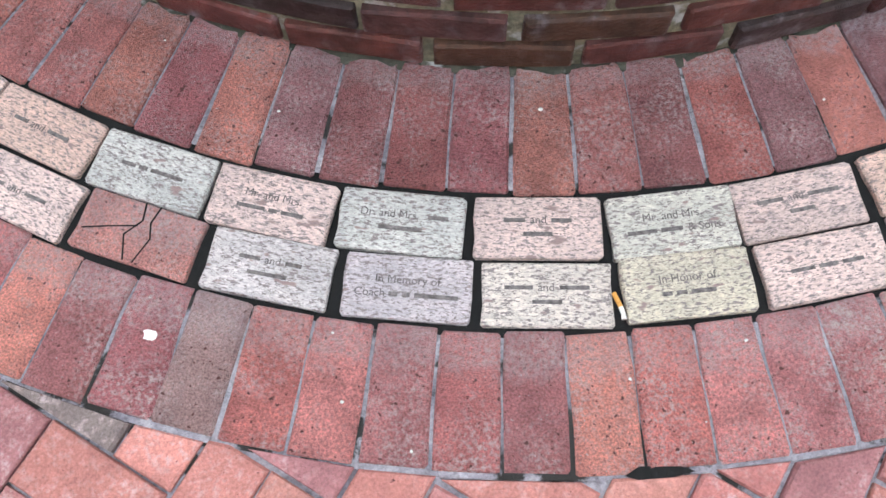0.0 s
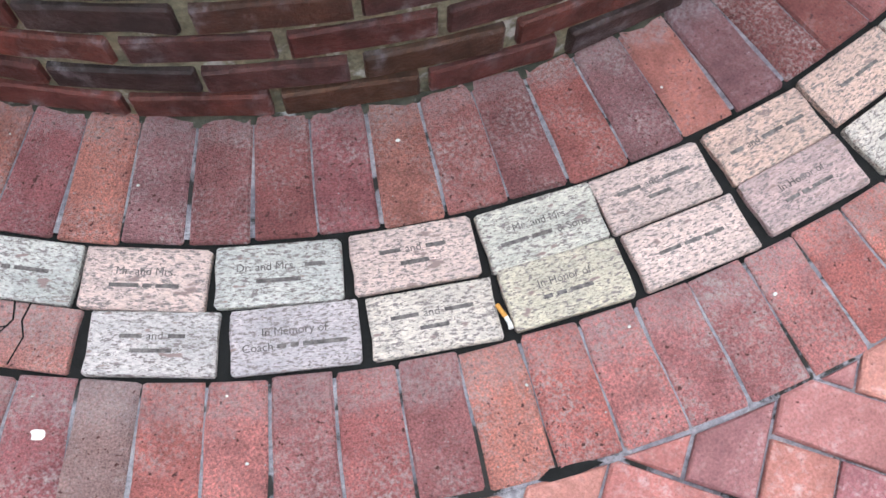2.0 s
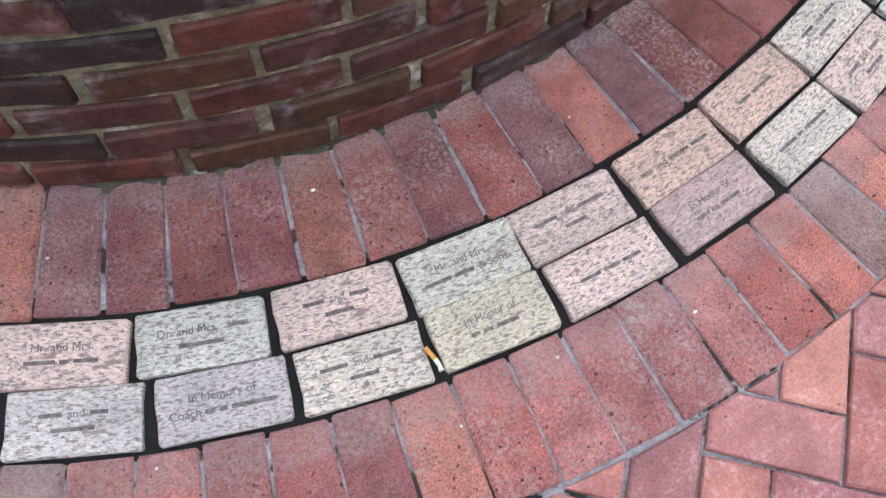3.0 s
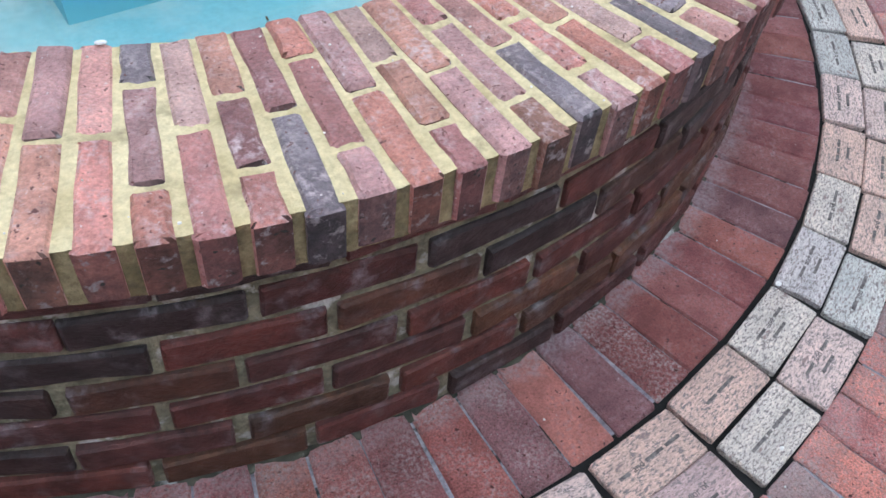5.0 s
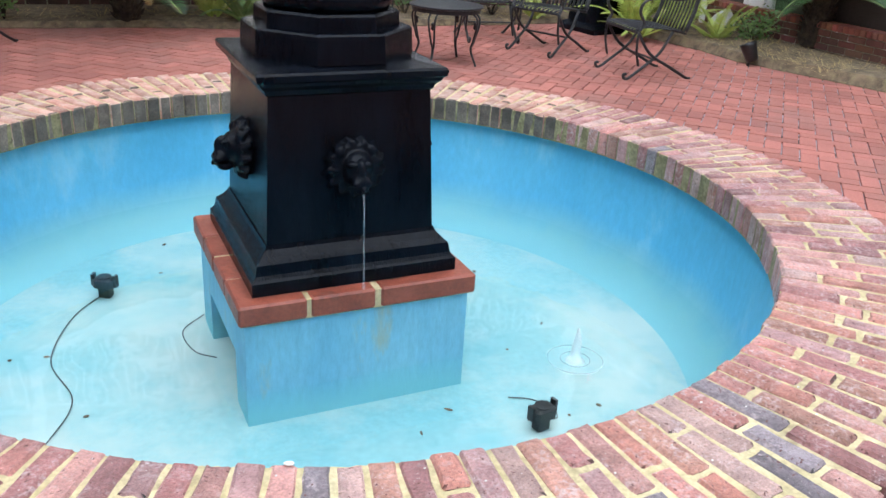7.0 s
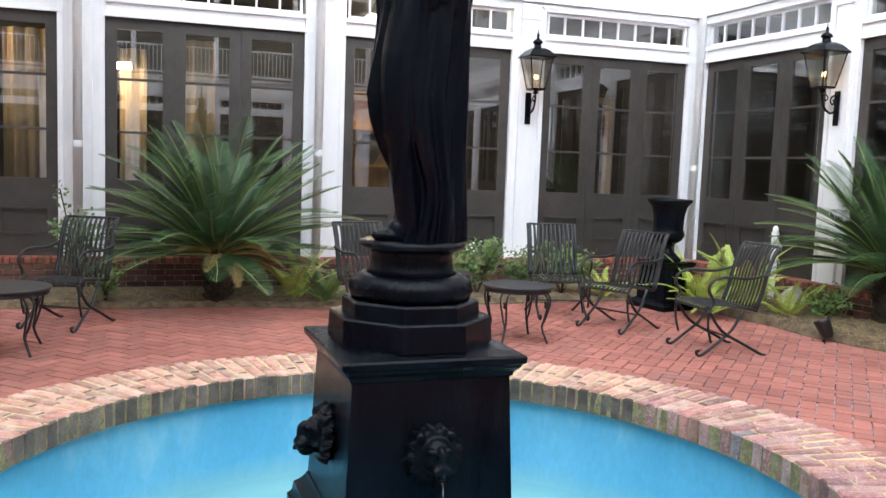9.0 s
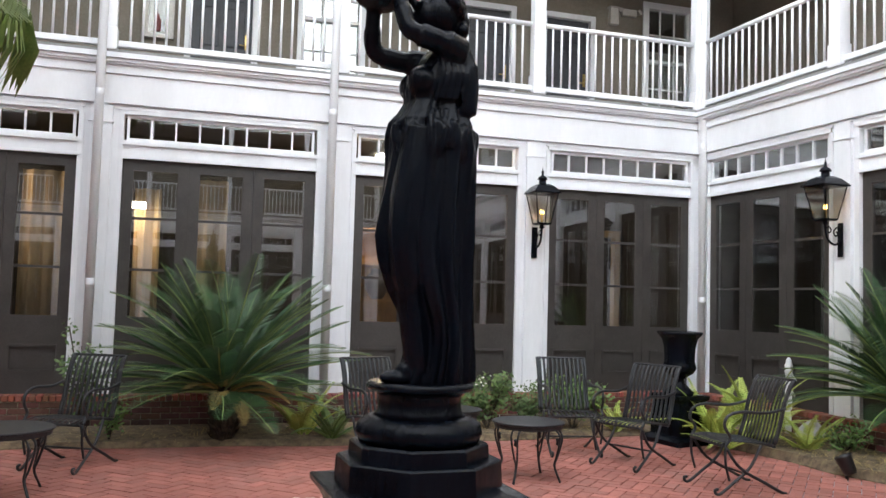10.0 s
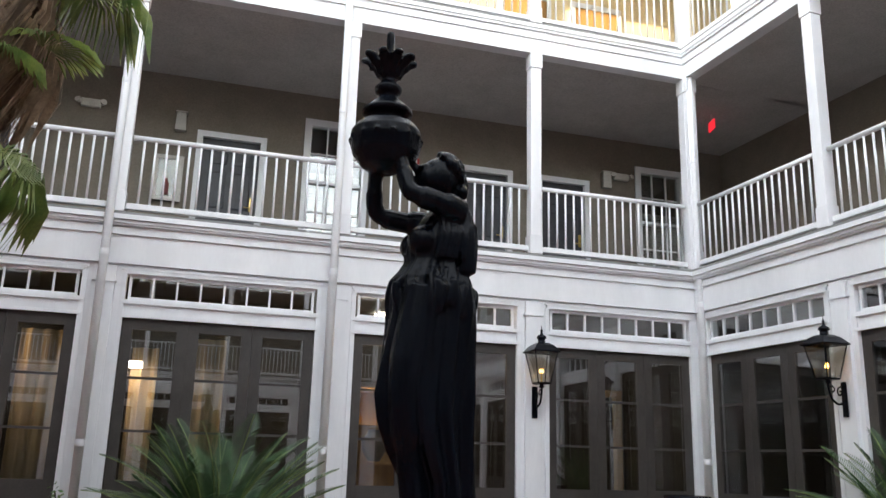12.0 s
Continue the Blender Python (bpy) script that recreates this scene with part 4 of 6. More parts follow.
def upper_floors(wing, cols, third=True, more=0.0):
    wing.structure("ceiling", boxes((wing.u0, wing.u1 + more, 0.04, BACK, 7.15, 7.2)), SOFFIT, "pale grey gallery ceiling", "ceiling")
    bm = bmesh.new()
    for z0, z1, v in ((BEAM0, 7.34, -0.14), (7.34, BEAM1, -0.16), (BEAM1, 7.49, -0.185), (7.49, DECK3, -0.2)):
        box(bm, wing.u0, wing.u1, v, 0.04, z0, z1 - 0.0015)
    wing.structure("trim", bm, WHITE, "white gallery beam with moulded fascia", "trim")
    wing.structure("deck", boxes((wing.u0, wing.u1 + more, -0.19 if not more else -0.187, BACK, DECK3, DECK3 + 0.03)), GREYDECK, "grey deck of the upper gallery", "floor")
    for c in cols:
        column(wing, c, DECK + 0.03, BEAM0)
        if third:
            column(wing, c, DECK3 + 0.03, 10.2)
    for a, b in zip(cols, cols[1:]):
        railing(wing, a + 0.09, b - 0.09, RAIL0, RAIL1)
        if third:
            railing(wing, a + 0.09, b - 0.09, 7.66, 8.57)
    if third:
        wing.structure("trim", boxes((wing.u0, wing.u1, -0.15, 0.05, 10.2, 10.55)), WHITE, "white beam below the eaves", "trim")
        wing.structure("ceiling", boxes((wing.u0, wing.u1 + more, 0.05, BACK, 10.45, 10.5)), WHITE, "white ceiling of the upper gallery", "ceiling")
        wing.structure("roof", boxes((wing.u0, wing.u1 + more, -0.5, BACK + 3.0, 10.56, 10.66)), ROOF, "grey metal roof", "roof")
        wing.structure("wall_%s_top" % wing.name, boxes((wing.u0, wing.u1 + more, BACK, BACK + 0.2, DECK3 + 0.03, 10.45)), CREAMWALL, "cream upper gallery wall with warm sunlight in its colour", "wall")


def room_behind(wing, depth=4.2):
    """The dim room that shows through the glass."""
    a, b = wing.u0, wing.u1
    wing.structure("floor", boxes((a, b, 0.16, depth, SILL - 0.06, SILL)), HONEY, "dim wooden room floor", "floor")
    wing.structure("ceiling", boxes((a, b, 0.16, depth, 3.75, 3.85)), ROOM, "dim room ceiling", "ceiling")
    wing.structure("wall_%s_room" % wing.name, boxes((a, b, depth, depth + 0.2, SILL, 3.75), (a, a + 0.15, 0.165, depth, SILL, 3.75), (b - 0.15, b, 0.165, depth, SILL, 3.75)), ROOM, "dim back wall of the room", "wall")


north = Wing("north", (0.0, 10.2), 0.0, -6.4, 6.66)
east = Wing("east", (6.66, 10.2), -86.6, 0.0, 14.0)
north.structure("deck", boxes((6.66, 9.3, 0.0, BACK, DECK, DECK + 0.03)), GREYDECK, "grey painted gallery deck at the corner", "floor")
NORTH_DOORS = [(-5.95, -3.85), (-3.45, -1.32), (-0.843, 1.348), (1.83, 3.961), (4.413, 6.53)]
EAST_DOORS = [(0.235, 2.36), (2.78, 4.95), (5.4, 7.55), (8.0, 10.15), (10.6, 12.75)]
ground_floor(north, NORTH_DOORS)
ground_floor(east, EAST_DOORS)
upper_floors(north, [-6.2, -3.6, -1.04, 1.60, 4.18, 6.60], more=2.75)
upper_floors(east, [0.12, 2.55, 5.15, 7.75, 10.35, 12.95])
room_behind(north)
room_behind(east)
downpipe(north, -1.10, SILL, 10.4, -0.19)
downpipe(north, 1.50, SILL, 10.4, -0.19)
downpipe(north, 6.60, SILL, 10.4, -0.20)

# closing wings behind and beside the camera, mirrored in the door glass
south = Wing("south", (6.5, -9.2), 180.0, 0.0, 13.2)
west = Wing("west", (-6.4, -9.2), 90.0, 0.0, 19.4)
ground_floor(south, [(0.5 + 2.55 * k, 2.6 + 2.55 * k) for k in range(5)])
upper_floors(south, [0.15 + 2.58 * k for k in range(6)])
ground_floor(west, [(0.5 + 2.7 * k, 2.7 + 2.7 * k) for k in range(7)])
# west upper storeys are unseen, added to hold back low western sky light
upper_floors(west, [0.15 + 2.7 * k for k in range(8)])
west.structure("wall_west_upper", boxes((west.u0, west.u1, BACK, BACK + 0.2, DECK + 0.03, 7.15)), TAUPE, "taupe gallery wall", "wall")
# unseen walls added so that no low sun leaks in between the wings
tagged(part("wall_outer_south", boxes((-30, 10.5, -12.6, -12.3, -0.03, 10.55)), TAUPE), "unseen plain wall added to block low sun", "wall", kind="structure")
tagged(part("wall_outer_east", boxes((10.2, 10.5, -12.29, 14.5, -0.03, 10.55)), TAUPE), "unseen plain wall added to block low sun", "wall", kind="structure")
tagged(part("wall_outer_west", boxes((-10.2, -9.9, -12.29, 14.5, -0.03, 10.55)), TAUPE), "unseen plain wall added to block low sun", "wall", kind="structure")
tagged(part("wall_outer_north", boxes((-9.89, 10.19, 14.55, 14.8, -0.03, 10.55)), TAUPE), "unseen plain wall added to block low sun", "wall", kind="structure")
room_behind(south, 3.0)
room_behind(west, 3.0)
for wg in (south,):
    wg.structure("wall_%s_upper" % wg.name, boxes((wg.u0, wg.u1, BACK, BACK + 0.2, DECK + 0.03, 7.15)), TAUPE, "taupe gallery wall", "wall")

# brick foot under the doors
def brick_foot(wing, u0, u1, face=-0.14):
    f = tagged(part("brick_plinth", boxes((u0, u1, face + 0.006, 0.16, -0.03, SILL - 0.066)), WALLMORTAR, None, m=wing.m), "low red brick plinth wall under the doors", "wall", kind="structure")
    return f


FOOTBRICK = surface("plinth_brick", (0.75, 0.72, 0.72), (1.15, 1.1, 1.1), 9, 0.75, 90, 0.4, tint=True, vary=0.2)
foot_mesh = [mesh_of(box(bmesh.new(), 0, 0.196, -0.004, 0.02, 0, 0.057, 0.004), FOOTBRICK, name="brick") for _ in range(1)]
lock_mesh = [mesh_of(box(bmesh.new(), 0, 0.057, 0, 0.2, 0, 0.064, 0.006), FOOTBRICK, name="brick") for _ in range(1)]


def lay_foot(wing, u0, u1, keep, face=-0.14):
    f = brick_foot(wing, u0, u1, face)
    verts, faces = [], []
    rows = 5
    def add(me, m, parts):
        if parts:
            # lower courses: darker brick, with shade below the top row in the tint
            put_brick(me, m, f, tuple(v * rnd.uniform(0.8, 1.2) for v in ((0.27, 0.085, 0.06) if me in lock_mesh else (0.14, 0.055, 0.04))))
        else:
            s = len(verts)
            verts.extend(tuple(m @ v.co) for v in me.vertices)
            faces.extend(tuple(s + i for i in p.vertices) for p in me.polygons)
    for r in range(rows):
        u = u0 + (0.104 if r % 2 else 0.0)
        while u < u1 - 0.2:
            add(foot_mesh[0], pose(u, face, SILL - 0.066 - (r + 1) * 0.066), keep[0] < u < keep[1] and r < 3)
            u += 0.207
    u = u0
    while u < u1 - 0.06:
        add(lock_mesh[0], pose(u, face - 0.02, SILL - 0.066 + 0.001), keep[0] < u < keep[1])
        u += 0.0665
    me = bpy.data.meshes.new("plinth_bricks")
    me.from_pydata(verts, [], faces)
    me.materials.append(FARWALL)
    tagged(part("plinth_bricks", me, None, f), kind="stuff")


lay_foot(north, -6.3, 6.5, (-2.2, 6.2))
lay_foot(east, 0.2, 13.8, (0.2, 5.0))
lay_foot(south, 0.1, 13.0, (99, 99))
lay_foot(west, 0.1, 19.2, (99, 99))

# ---- upper gallery walls, doors, windows and fittings ----
def gallery_wall(wing, u0, u1, openings, tag):
    """Taupe wall with holes for doors and windows."""
    bm = bmesh.new()
    u = u0
    for a, b, z0, z1 in sorted(openings):
        box(bm, u, a, BACK, BACK + 0.2, DECK + 0.03, 7.15)
        if z0 > DECK + 0.05:
            box(bm, a, b, BACK, BACK + 0.2, DECK + 0.03, z0)
        box(bm, a, b, BACK, BACK + 0.2, z1, 7.15)
        u = b
    box(bm, u, u1, BACK, BACK + 0.2, DECK + 0.03, 7.15)
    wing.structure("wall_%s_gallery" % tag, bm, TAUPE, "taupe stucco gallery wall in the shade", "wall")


def room_door(wing, a, b, top, number):
    d = thing("door_%d" % number, "dark slate six-panel room door in a white frame, closed", "door", wing.at(a, BACK, 0), kind="structure")
    w, z0 = b - a, DECK + 0.032
    part("door_frame", boxes((-0.07, 0.02, -0.03, 0.12, z0, top), (w - 0.02, w + 0.07, -0.03, 0.12, z0, top), (-0.07, w + 0.07, -0.034, 0.12, top - 0.02, top + 0.07)), WHITE, d)
    leaf = part("leaf", boxes((0.022, w - 0.022, 0.05, 0.09, z0, top - 0.022)), SLATE, d)
    for cx in (w * 0.3, w * 0.7):
        for za, zb in ((0.2, 0.78), (0.9, 1.5), (1.6, top - z0 - 0.16)):
            pw = w * 0.15
            part("panel", prism([(0.5, 0.0), (0.45, 0.012)]), SLATE, leaf, m=pose(cx, 0.05, z0 + (za + zb) / 2, 90, 0, 0) @ Matrix.Diagonal((2 * pw, zb - za, 1, 1)))
    part("handle_plate", box(bmesh.new(), w - 0.12, w - 0.07, 0.035, 0.05, z0 + 0.9, z0 + 1.12, 0.005), BRASS, leaf, "brass lock plate")
    part("handle", tube([(w - 0.095, 0.036, z0 + 0.95), (w - 0.095, 0.0, z0 + 0.95), (w - 0.2, -0.005, z0 + 0.95)], 0.009, 8), BRASS, leaf, "brass lever handle")
    return d


def sash_window(wing, a, b, z0, z1, number):
    t = thing("window_%d" % number, "white double-hung window with small panes and pale slats as sky reflection", "window", wing.at(a, BACK, 0), kind="structure")
    w, h = b - a, z1 - z0
    part("window_frame", boxes((-0.08, 0.03, -0.03, 0.1, z0, z1), (w - 0.03, w + 0.08, -0.03, 0.1, z0, z1), (-0.08, w + 0.08, -0.034, 0.1, z1 - 0.03, z1 + 0.08), (0.03, w - 0.03, -0.01, 0.08, z0 + h / 2 - 0.025, z0 + h / 2 + 0.025)), WHITE, t)
    part("window_sill", boxes((-0.1, w + 0.1, -0.06, 0.1, z0 - 0.06, z0)), WHITE, t)
    for k in (1, 2):
        x = w * k / 3
        part("glazing_bar", boxes((x - 0.011, x + 0.011, 0.02, 0.05, z0 + 0.001, z0 + h / 2 - 0.026), (x - 0.011, x + 0.011, 0.02, 0.05, z0 + h / 2 + 0.026, z1 - 0.031)), WHITE, t)
    for zc in (z0 + h / 4, z0 + 3 * h / 4):
        part("glazing_bar", boxes((0.031, w - 0.031, 0.022, 0.048, zc - 0.011, zc + 0.011)), WHITE, t)
    for za in (z0, z0 + h / 2):
        pane(t, 0.03, 0.052, za + 0.02, w - 0.06, h / 2 - 0.05)
    # pale slats added in place of the sky's reflection on the lower panes
    part("blind", boxes(*[(0.03, w - 0.03, 0.12, 0.13, z0 + 0.05 * k, z0 + 0.05 * k + 0.043) for k in range(int(h * 0.62 / 0.05))]), PLASTIC, t, "pale slats added for the sky reflection in the panes")
    # added dark sheet that stands for the unlit room behind the glass
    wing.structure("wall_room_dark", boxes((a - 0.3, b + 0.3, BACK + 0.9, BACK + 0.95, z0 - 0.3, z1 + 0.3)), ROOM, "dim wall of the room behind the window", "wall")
    return t


UP_DOORS = [(-5.6, -4.7), (-3.65, -2.75), (-0.2, 0.70), (3.96, 4.78), (5.37, 6.20)]
UP_WINS = [(1.42, 2.30, 4.75, 6.66), (7.25, 8.08, 4.75, 6.62)]
gallery_wall(north, -6.4, 9.4, [(a, b, DECK, 6.24) for a, b in UP_DOORS] + UP_WINS, "north")
for k, (a, b) in enumerate(UP_DOORS):
    room_door(north, a, b, 6.24, 41 + k)
for k, (a, b, z0, z1) in enumerate(UP_WINS):
    sash_window(north, a, b, z0, z1, 41 + k)
E_DOORS = [(1.5, 2.4), (4.2, 5.1), (6.4, 7.3), (9.5, 10.4)]
gallery_wall(east, -2.6, 14.0, [(a, b, DECK, 6.24) for a, b in E_DOORS], "east")
for k, (a, b) in enumerate(E_DOORS):
    room_door(east, a, b, 6.24, 51 + k)

# upper gallery glimpses: doors on the cream wall
for k, (a, b) in enumerate(((2.6, 3.5), (4.6, 5.5), (6.0, 6.9))):
    d = thing("door_%d" % (61 + k), "dark brown door on the sunlit cream upper gallery", "door", north.at(a, BACK - 0.04), kind="structure")
    part("leaf", boxes((0.03, 0.87, -0.01, 0.035, DECK3 + 0.03, 9.6)), HONEY, d)
    part("door_frame", boxes((-0.05, 0.03, -0.03, 0.038, DECK3 + 0.03, 9.6), (0.87, 0.95, -0.03, 0.038, DECK3 + 0.03, 9.6), (-0.05, 0.95, -0.03, 0.038, 9.6, 9.7)), WHITE, d)

ext = thing("extinguisher_cabinet", "white recessed fire extinguisher cabinet with a glazed door", "cabinet", north.at(-0.84, BACK - 0.075, 5.13))
part("body", boxes((0, 0.42, 0.005, 0.073, 0, 0.70)), TAUPE, ext)
part("door_frame", boxes((0, 0.42, -0.012, 0.004, 0, 0.06), (0, 0.42, -0.012, 0.004, 0.64, 0.70), (0, 0.07, -0.012, 0.004, 0.06, 0.64), (0.35, 0.42, -0.012, 0.004, 0.06, 0.64)), PLASTIC, ext)
part("extinguisher", lathe([(0.04, 0.09), (0.045, 0.11), (0.045, 0.26), (0.025, 0.3), (0.016, 0.34)], 16), DULLRED, ext, "red fire extinguisher", pose(0.2, 0.0, 0))
part("pane", boxes((0.07, 0.35, -0.008, -0.002, 0.06, 0.64)), LANTERNGLASS, ext).visible_shadow = False


def box_light(u, z):
    t = thing("wall_light", "small beige box wall light on the gallery wall", "wall light", north.at(u, BACK, z), "gallery wall lights")
    part("housing", prism([(0.5, 0), (0.42, 1.0)]), PLASTIC, t, m=pose(0, -0.06, -0.14) @ Matrix.Diagonal((0.16, 0.1, 0.28, 1)))
    part("visor", boxes((-0.085, 0.085, -0.12, -0.002, 0.14, 0.16)), PLASTIC, t)


box_light(-0.52, 6.38)
box_light(6.58, 6.35)


def emergency_light(u, z):
    t = thing("emergency_light", "white twin-head emergency light unit", "emergency light", north.at(u, BACK, z), "emergency lights")
    part("housing", box(bmesh.new(), -0.14, 0.14, -0.07, -0.002, -0.06, 0.06, 0.01), PLASTIC, t)
    for s in (-1, 1):
        part("lamp_head", lathe([(0.03, 0), (0.045, 0.04), (0.045, 0.06)], 14), PLASTIC, t, m=pose(s * 0.16, -0.06, 0.0, 75, 0, 20 * s))


emergency_light(-1.80, 6.5)
emergency_light(6.88, 6.45)
alarm = thing("fire_alarm", "small red fire alarm sounder on the gallery wall", "alarm", north.at(3.15, BACK, 6.24))
part("body", box(bmesh.new(), -0.065, 0.065, -0.05, -0.002, -0.065, 0.065, 0.008), RED, alarm)
part("strobe", box(bmesh.new(), -0.02, 0.02, -0.066, -0.051, -0.03, 0.03, 0.004), PLASTIC, alarm, "clear strobe lens")
exit_sign = thing("exit_sign", "red glowing exit sign hung from the gallery ceiling", "sign", pose(7.72, 11.1, 6.96, 0, 0, 78) @ Matrix.Diagonal((0.75, 0.9, 0.84, 1)))
part("panel", box(bmesh.new(), -0.15, 0.15, -0.015, 0.015, -0.10, 0.10, 0.005), REDGLOW, exit_sign)
part("letter_bars", boxes(*[(-0.12 + 0.065 * k, -0.085 + 0.065 * k, -0.0185, -0.0155, -0.06, 0.06) for k in range(4)]), RED, exit_sign, "red bars of lettering")
part("stem", tube([(0, 0, 0.1), (0, 0, 0.228)], 0.012, 8), PLASTIC, exit_sign)


# ---- gas lanterns ----
def lantern(m, name="gas_lantern"):
    t = thing(name, "lit black iron gas lantern on a scrolled wall bracket", "lantern", m, "gas lanterns")
    part("back_plate", box(bmesh.new(), -0.045, 0.045, -0.012, 0.0, -0.28, 0.12, 0.004), IRON, t)
    br = part("bracket", tube(spline([(0, -0.012, -0.1), (0, -0.1, -0.14), (0, -0.2, -0.08), (0, -0.24, 0.03), (0, -0.24, 0.09)], 5), 0.014, 8), IRON, t, smooth=True)
    part("scroll", tube(spline([(0, -0.012, 0.05), (0, -0.07, 0.06), (0, -0.11, 0.01), (0, -0.08, -0.04), (0, -0.05, -0.01), (0, -0.07, 0.015)], 5), 0.009, 6), IRON, br, smooth=True)
    part("scroll", tube(spline([(0, -0.24, 0.03), (0, -0.19, 0.07), (0, -0.15, 0.03), (0, -0.18, 0.0), (0, -0.2, 0.02)], 5), 0.008, 6), IRON, br, smooth=True)
    top = pose(0, -0.24, 0)
    part("base_tray", prism([(0.085, 0.13), (0.1, 0.14), (0.1, 0.155)]), IRON, t, m=top)
    part("stem", lathe([(0.02, 0.085), (0.045, 0.1), (0.02, 0.125), (0.05, 0.131)], 14), IRON, t, m=top, smooth=True)
    lo, hi, z0, z1 = 0.098, 0.172, 0.155, 0.53
    for sx, sy in ((-1, -1), (1, -1), (1, 1), (-1, 1)):
        part("corner_bar", tube([(sx * lo, sy * lo, z0), (sx * hi, sy * hi, z1)], 0.008, 6), IRON, t, m=top)
    for k in range(4):
        bm = bmesh.new()
        q = [bm.verts.new(p) for p in ((-lo, -lo, z0), (lo, -lo, z0), (hi, -hi, z1), (-hi, -hi, z1))]
        q2 = [bm.verts.new(v.co + Vector((0, 0.004, 0))) for v in q]
        bm.faces.new(q), bm.faces.new(q2[::-1])
        for i in range(4):
            bm.faces.new((q[i], q2[i], q2[(i + 1) % 4], q[(i + 1) % 4]))
        g = part("pane", bm, LANTERNGLASS, t, m=top @ pose(0, 0, 0, 0, 0, 90 * k))
        g.visible_shadow = False
    hood = part("hood", prism([(0.2, 0.528), (0.205, 0.54), (0.13, 0.62), (0.075, 0.65)]), IRON, t, "pyramid hood", m=top)
    part("chimney", lathe([(0.075, 0.648), (0.055, 0.655), (0.05, 0.7), (0.075, 0.712), (0.06, 0.74), (0.02, 0.765), (0.014, 0.79), (0.022, 0.802), (0.008, 0.83), (0.002, 0.875)], 16), IRON, hood, smooth=True)
    burner = part("burner", tube([(0, 0, 0.15), (0, 0, 0.27)], 0.012, 8), BRASS, t, m=top)
    for s in (-1, 1):
        part("flame", lathe([(0.003, 0.27), (0.009, 0.285), (0.006, 0.305), (0.001, 0.328)], 10), FLAME, burner, "yellow gas flame", pose(0.018 * s, 0, 0), smooth=True)
    return t


lantern(north.at(4.187, -0.062, 2.37) @ Matrix.Diagonal((0.88, 0.94, 1, 1)))
lantern(east.at(2.57, -0.062, 2.37) @ Matrix.Diagonal((0.86, 0.9, 0.94, 1)))

# ---- things seen through the doors ----
def curtain(u, w, z0=SILL + 0.02, z1=2.9, v=0.55, material=None):
    bm = bmesh.new()
    n = 40
    cols = []
    for i in range(n + 1):
        x = w * i / n
        y = 0.05 * math.sin(x * 38) + 0.015 * math.sin(x * 91)
        cols.append([bm.verts.new((x, y + t, z)) for z in (z0, z1) for t in (0, 0.008)])
    for a, b in zip(cols, cols[1:]):
        for p, q in ((0, 1), (1, 3), (3, 2), (2, 0)):
            bm.faces.new((a[p], a[q], b[q], b[p]))
    return tagged(part("curtain", bm, material or CURTAIN, None, m=north.at(u, v), smooth=True), "tan pleated curtain hanging inside the French doors", "curtain", "curtains")


curtain(-1.95, 0.5)
curtain(-2.9, 0.45)
curtain(-0.72, 0.3, z1=2.75)
curtain(0.0, 0.36)
tagged(part("ceiling_lamp", box(bmesh.new(), -0.09, 0.09, -0.06, 0.06, -0.035, 0.035, 0.01), TUBE, None, m=north.at(-0.675, 0.36, 2.53)), "small warm hanging lamp in the room", "lamp")
tagged(part("ceiling_lamp", box(bmesh.new(), -0.35, 0.35, -0.12, 0.12, -0.04, 0.0, 0.01), TUBE, None, m=north.at(3.0, 2.6, 3.745)), "long white ceiling lamp in the room", "lamp")
sh = thing("cupboard", "honey-coloured wooden cupboard with open shelves", "cupboard", north.at(1.98, 1.2, SILL))
part("body", boxes((0, 0.05, 0, 0.4, 0, 2.1), (0.85, 0.9, 0, 0.4, 0, 2.1), (0.05, 0.85, 0.36, 0.4, 0, 2.1), (0.05, 0.85, 0, 0.36, 2.05, 2.1)), HONEY, sh)
for z in (0.05, 0.6, 1.1, 1.6):
    part("shelf", boxes((0.05, 0.85, 0.0, 0.36, z, z + 0.03)), HONEY, sh)
vs = tagged(part("vase", lathe([(0.08, 0), (0.17, 0.15), (0.18, 0.28), (0.09, 0.38), (0.1, 0.42)], 20), SLATE, None, m=north.at(2.45, 1.38, SILL + 1.131), smooth=True), "dark round vase on the cupboard shelf", "vase")
fr = thing("door_1_inner", "open inner doorway with a honey wood frame", "doorway", north.at(6.0, 1.8, SILL), kind="structure")
part("door_frame", boxes((0, 0.1, 0, 0.12, 0, 2.2), (0.35, 0.45, 0, 0.12, 0, 2.2), (0, 0.45, -0.003, 0.12, 2.2, 2.3)), HONEY, fr)

# first light sits at the hanging lamp; the others are added, unseen fills
for u, v, z, watts in ((-0.675, 0.33, 2.45, 0.3), (-2.3, 0.3, 2.9, 0.8), (2.5, 0.9, 2.75, 3.0)):
    lamp = new("room_lamp", bpy.data.lights.new("room_lamp", "POINT"))
    lamp.data.energy, lamp.data.color, lamp.data.shadow_soft_size = watts, (1.0, 0.72, 0.42), 0.06
    lamp.matrix_basis = north.at(u, v, z)

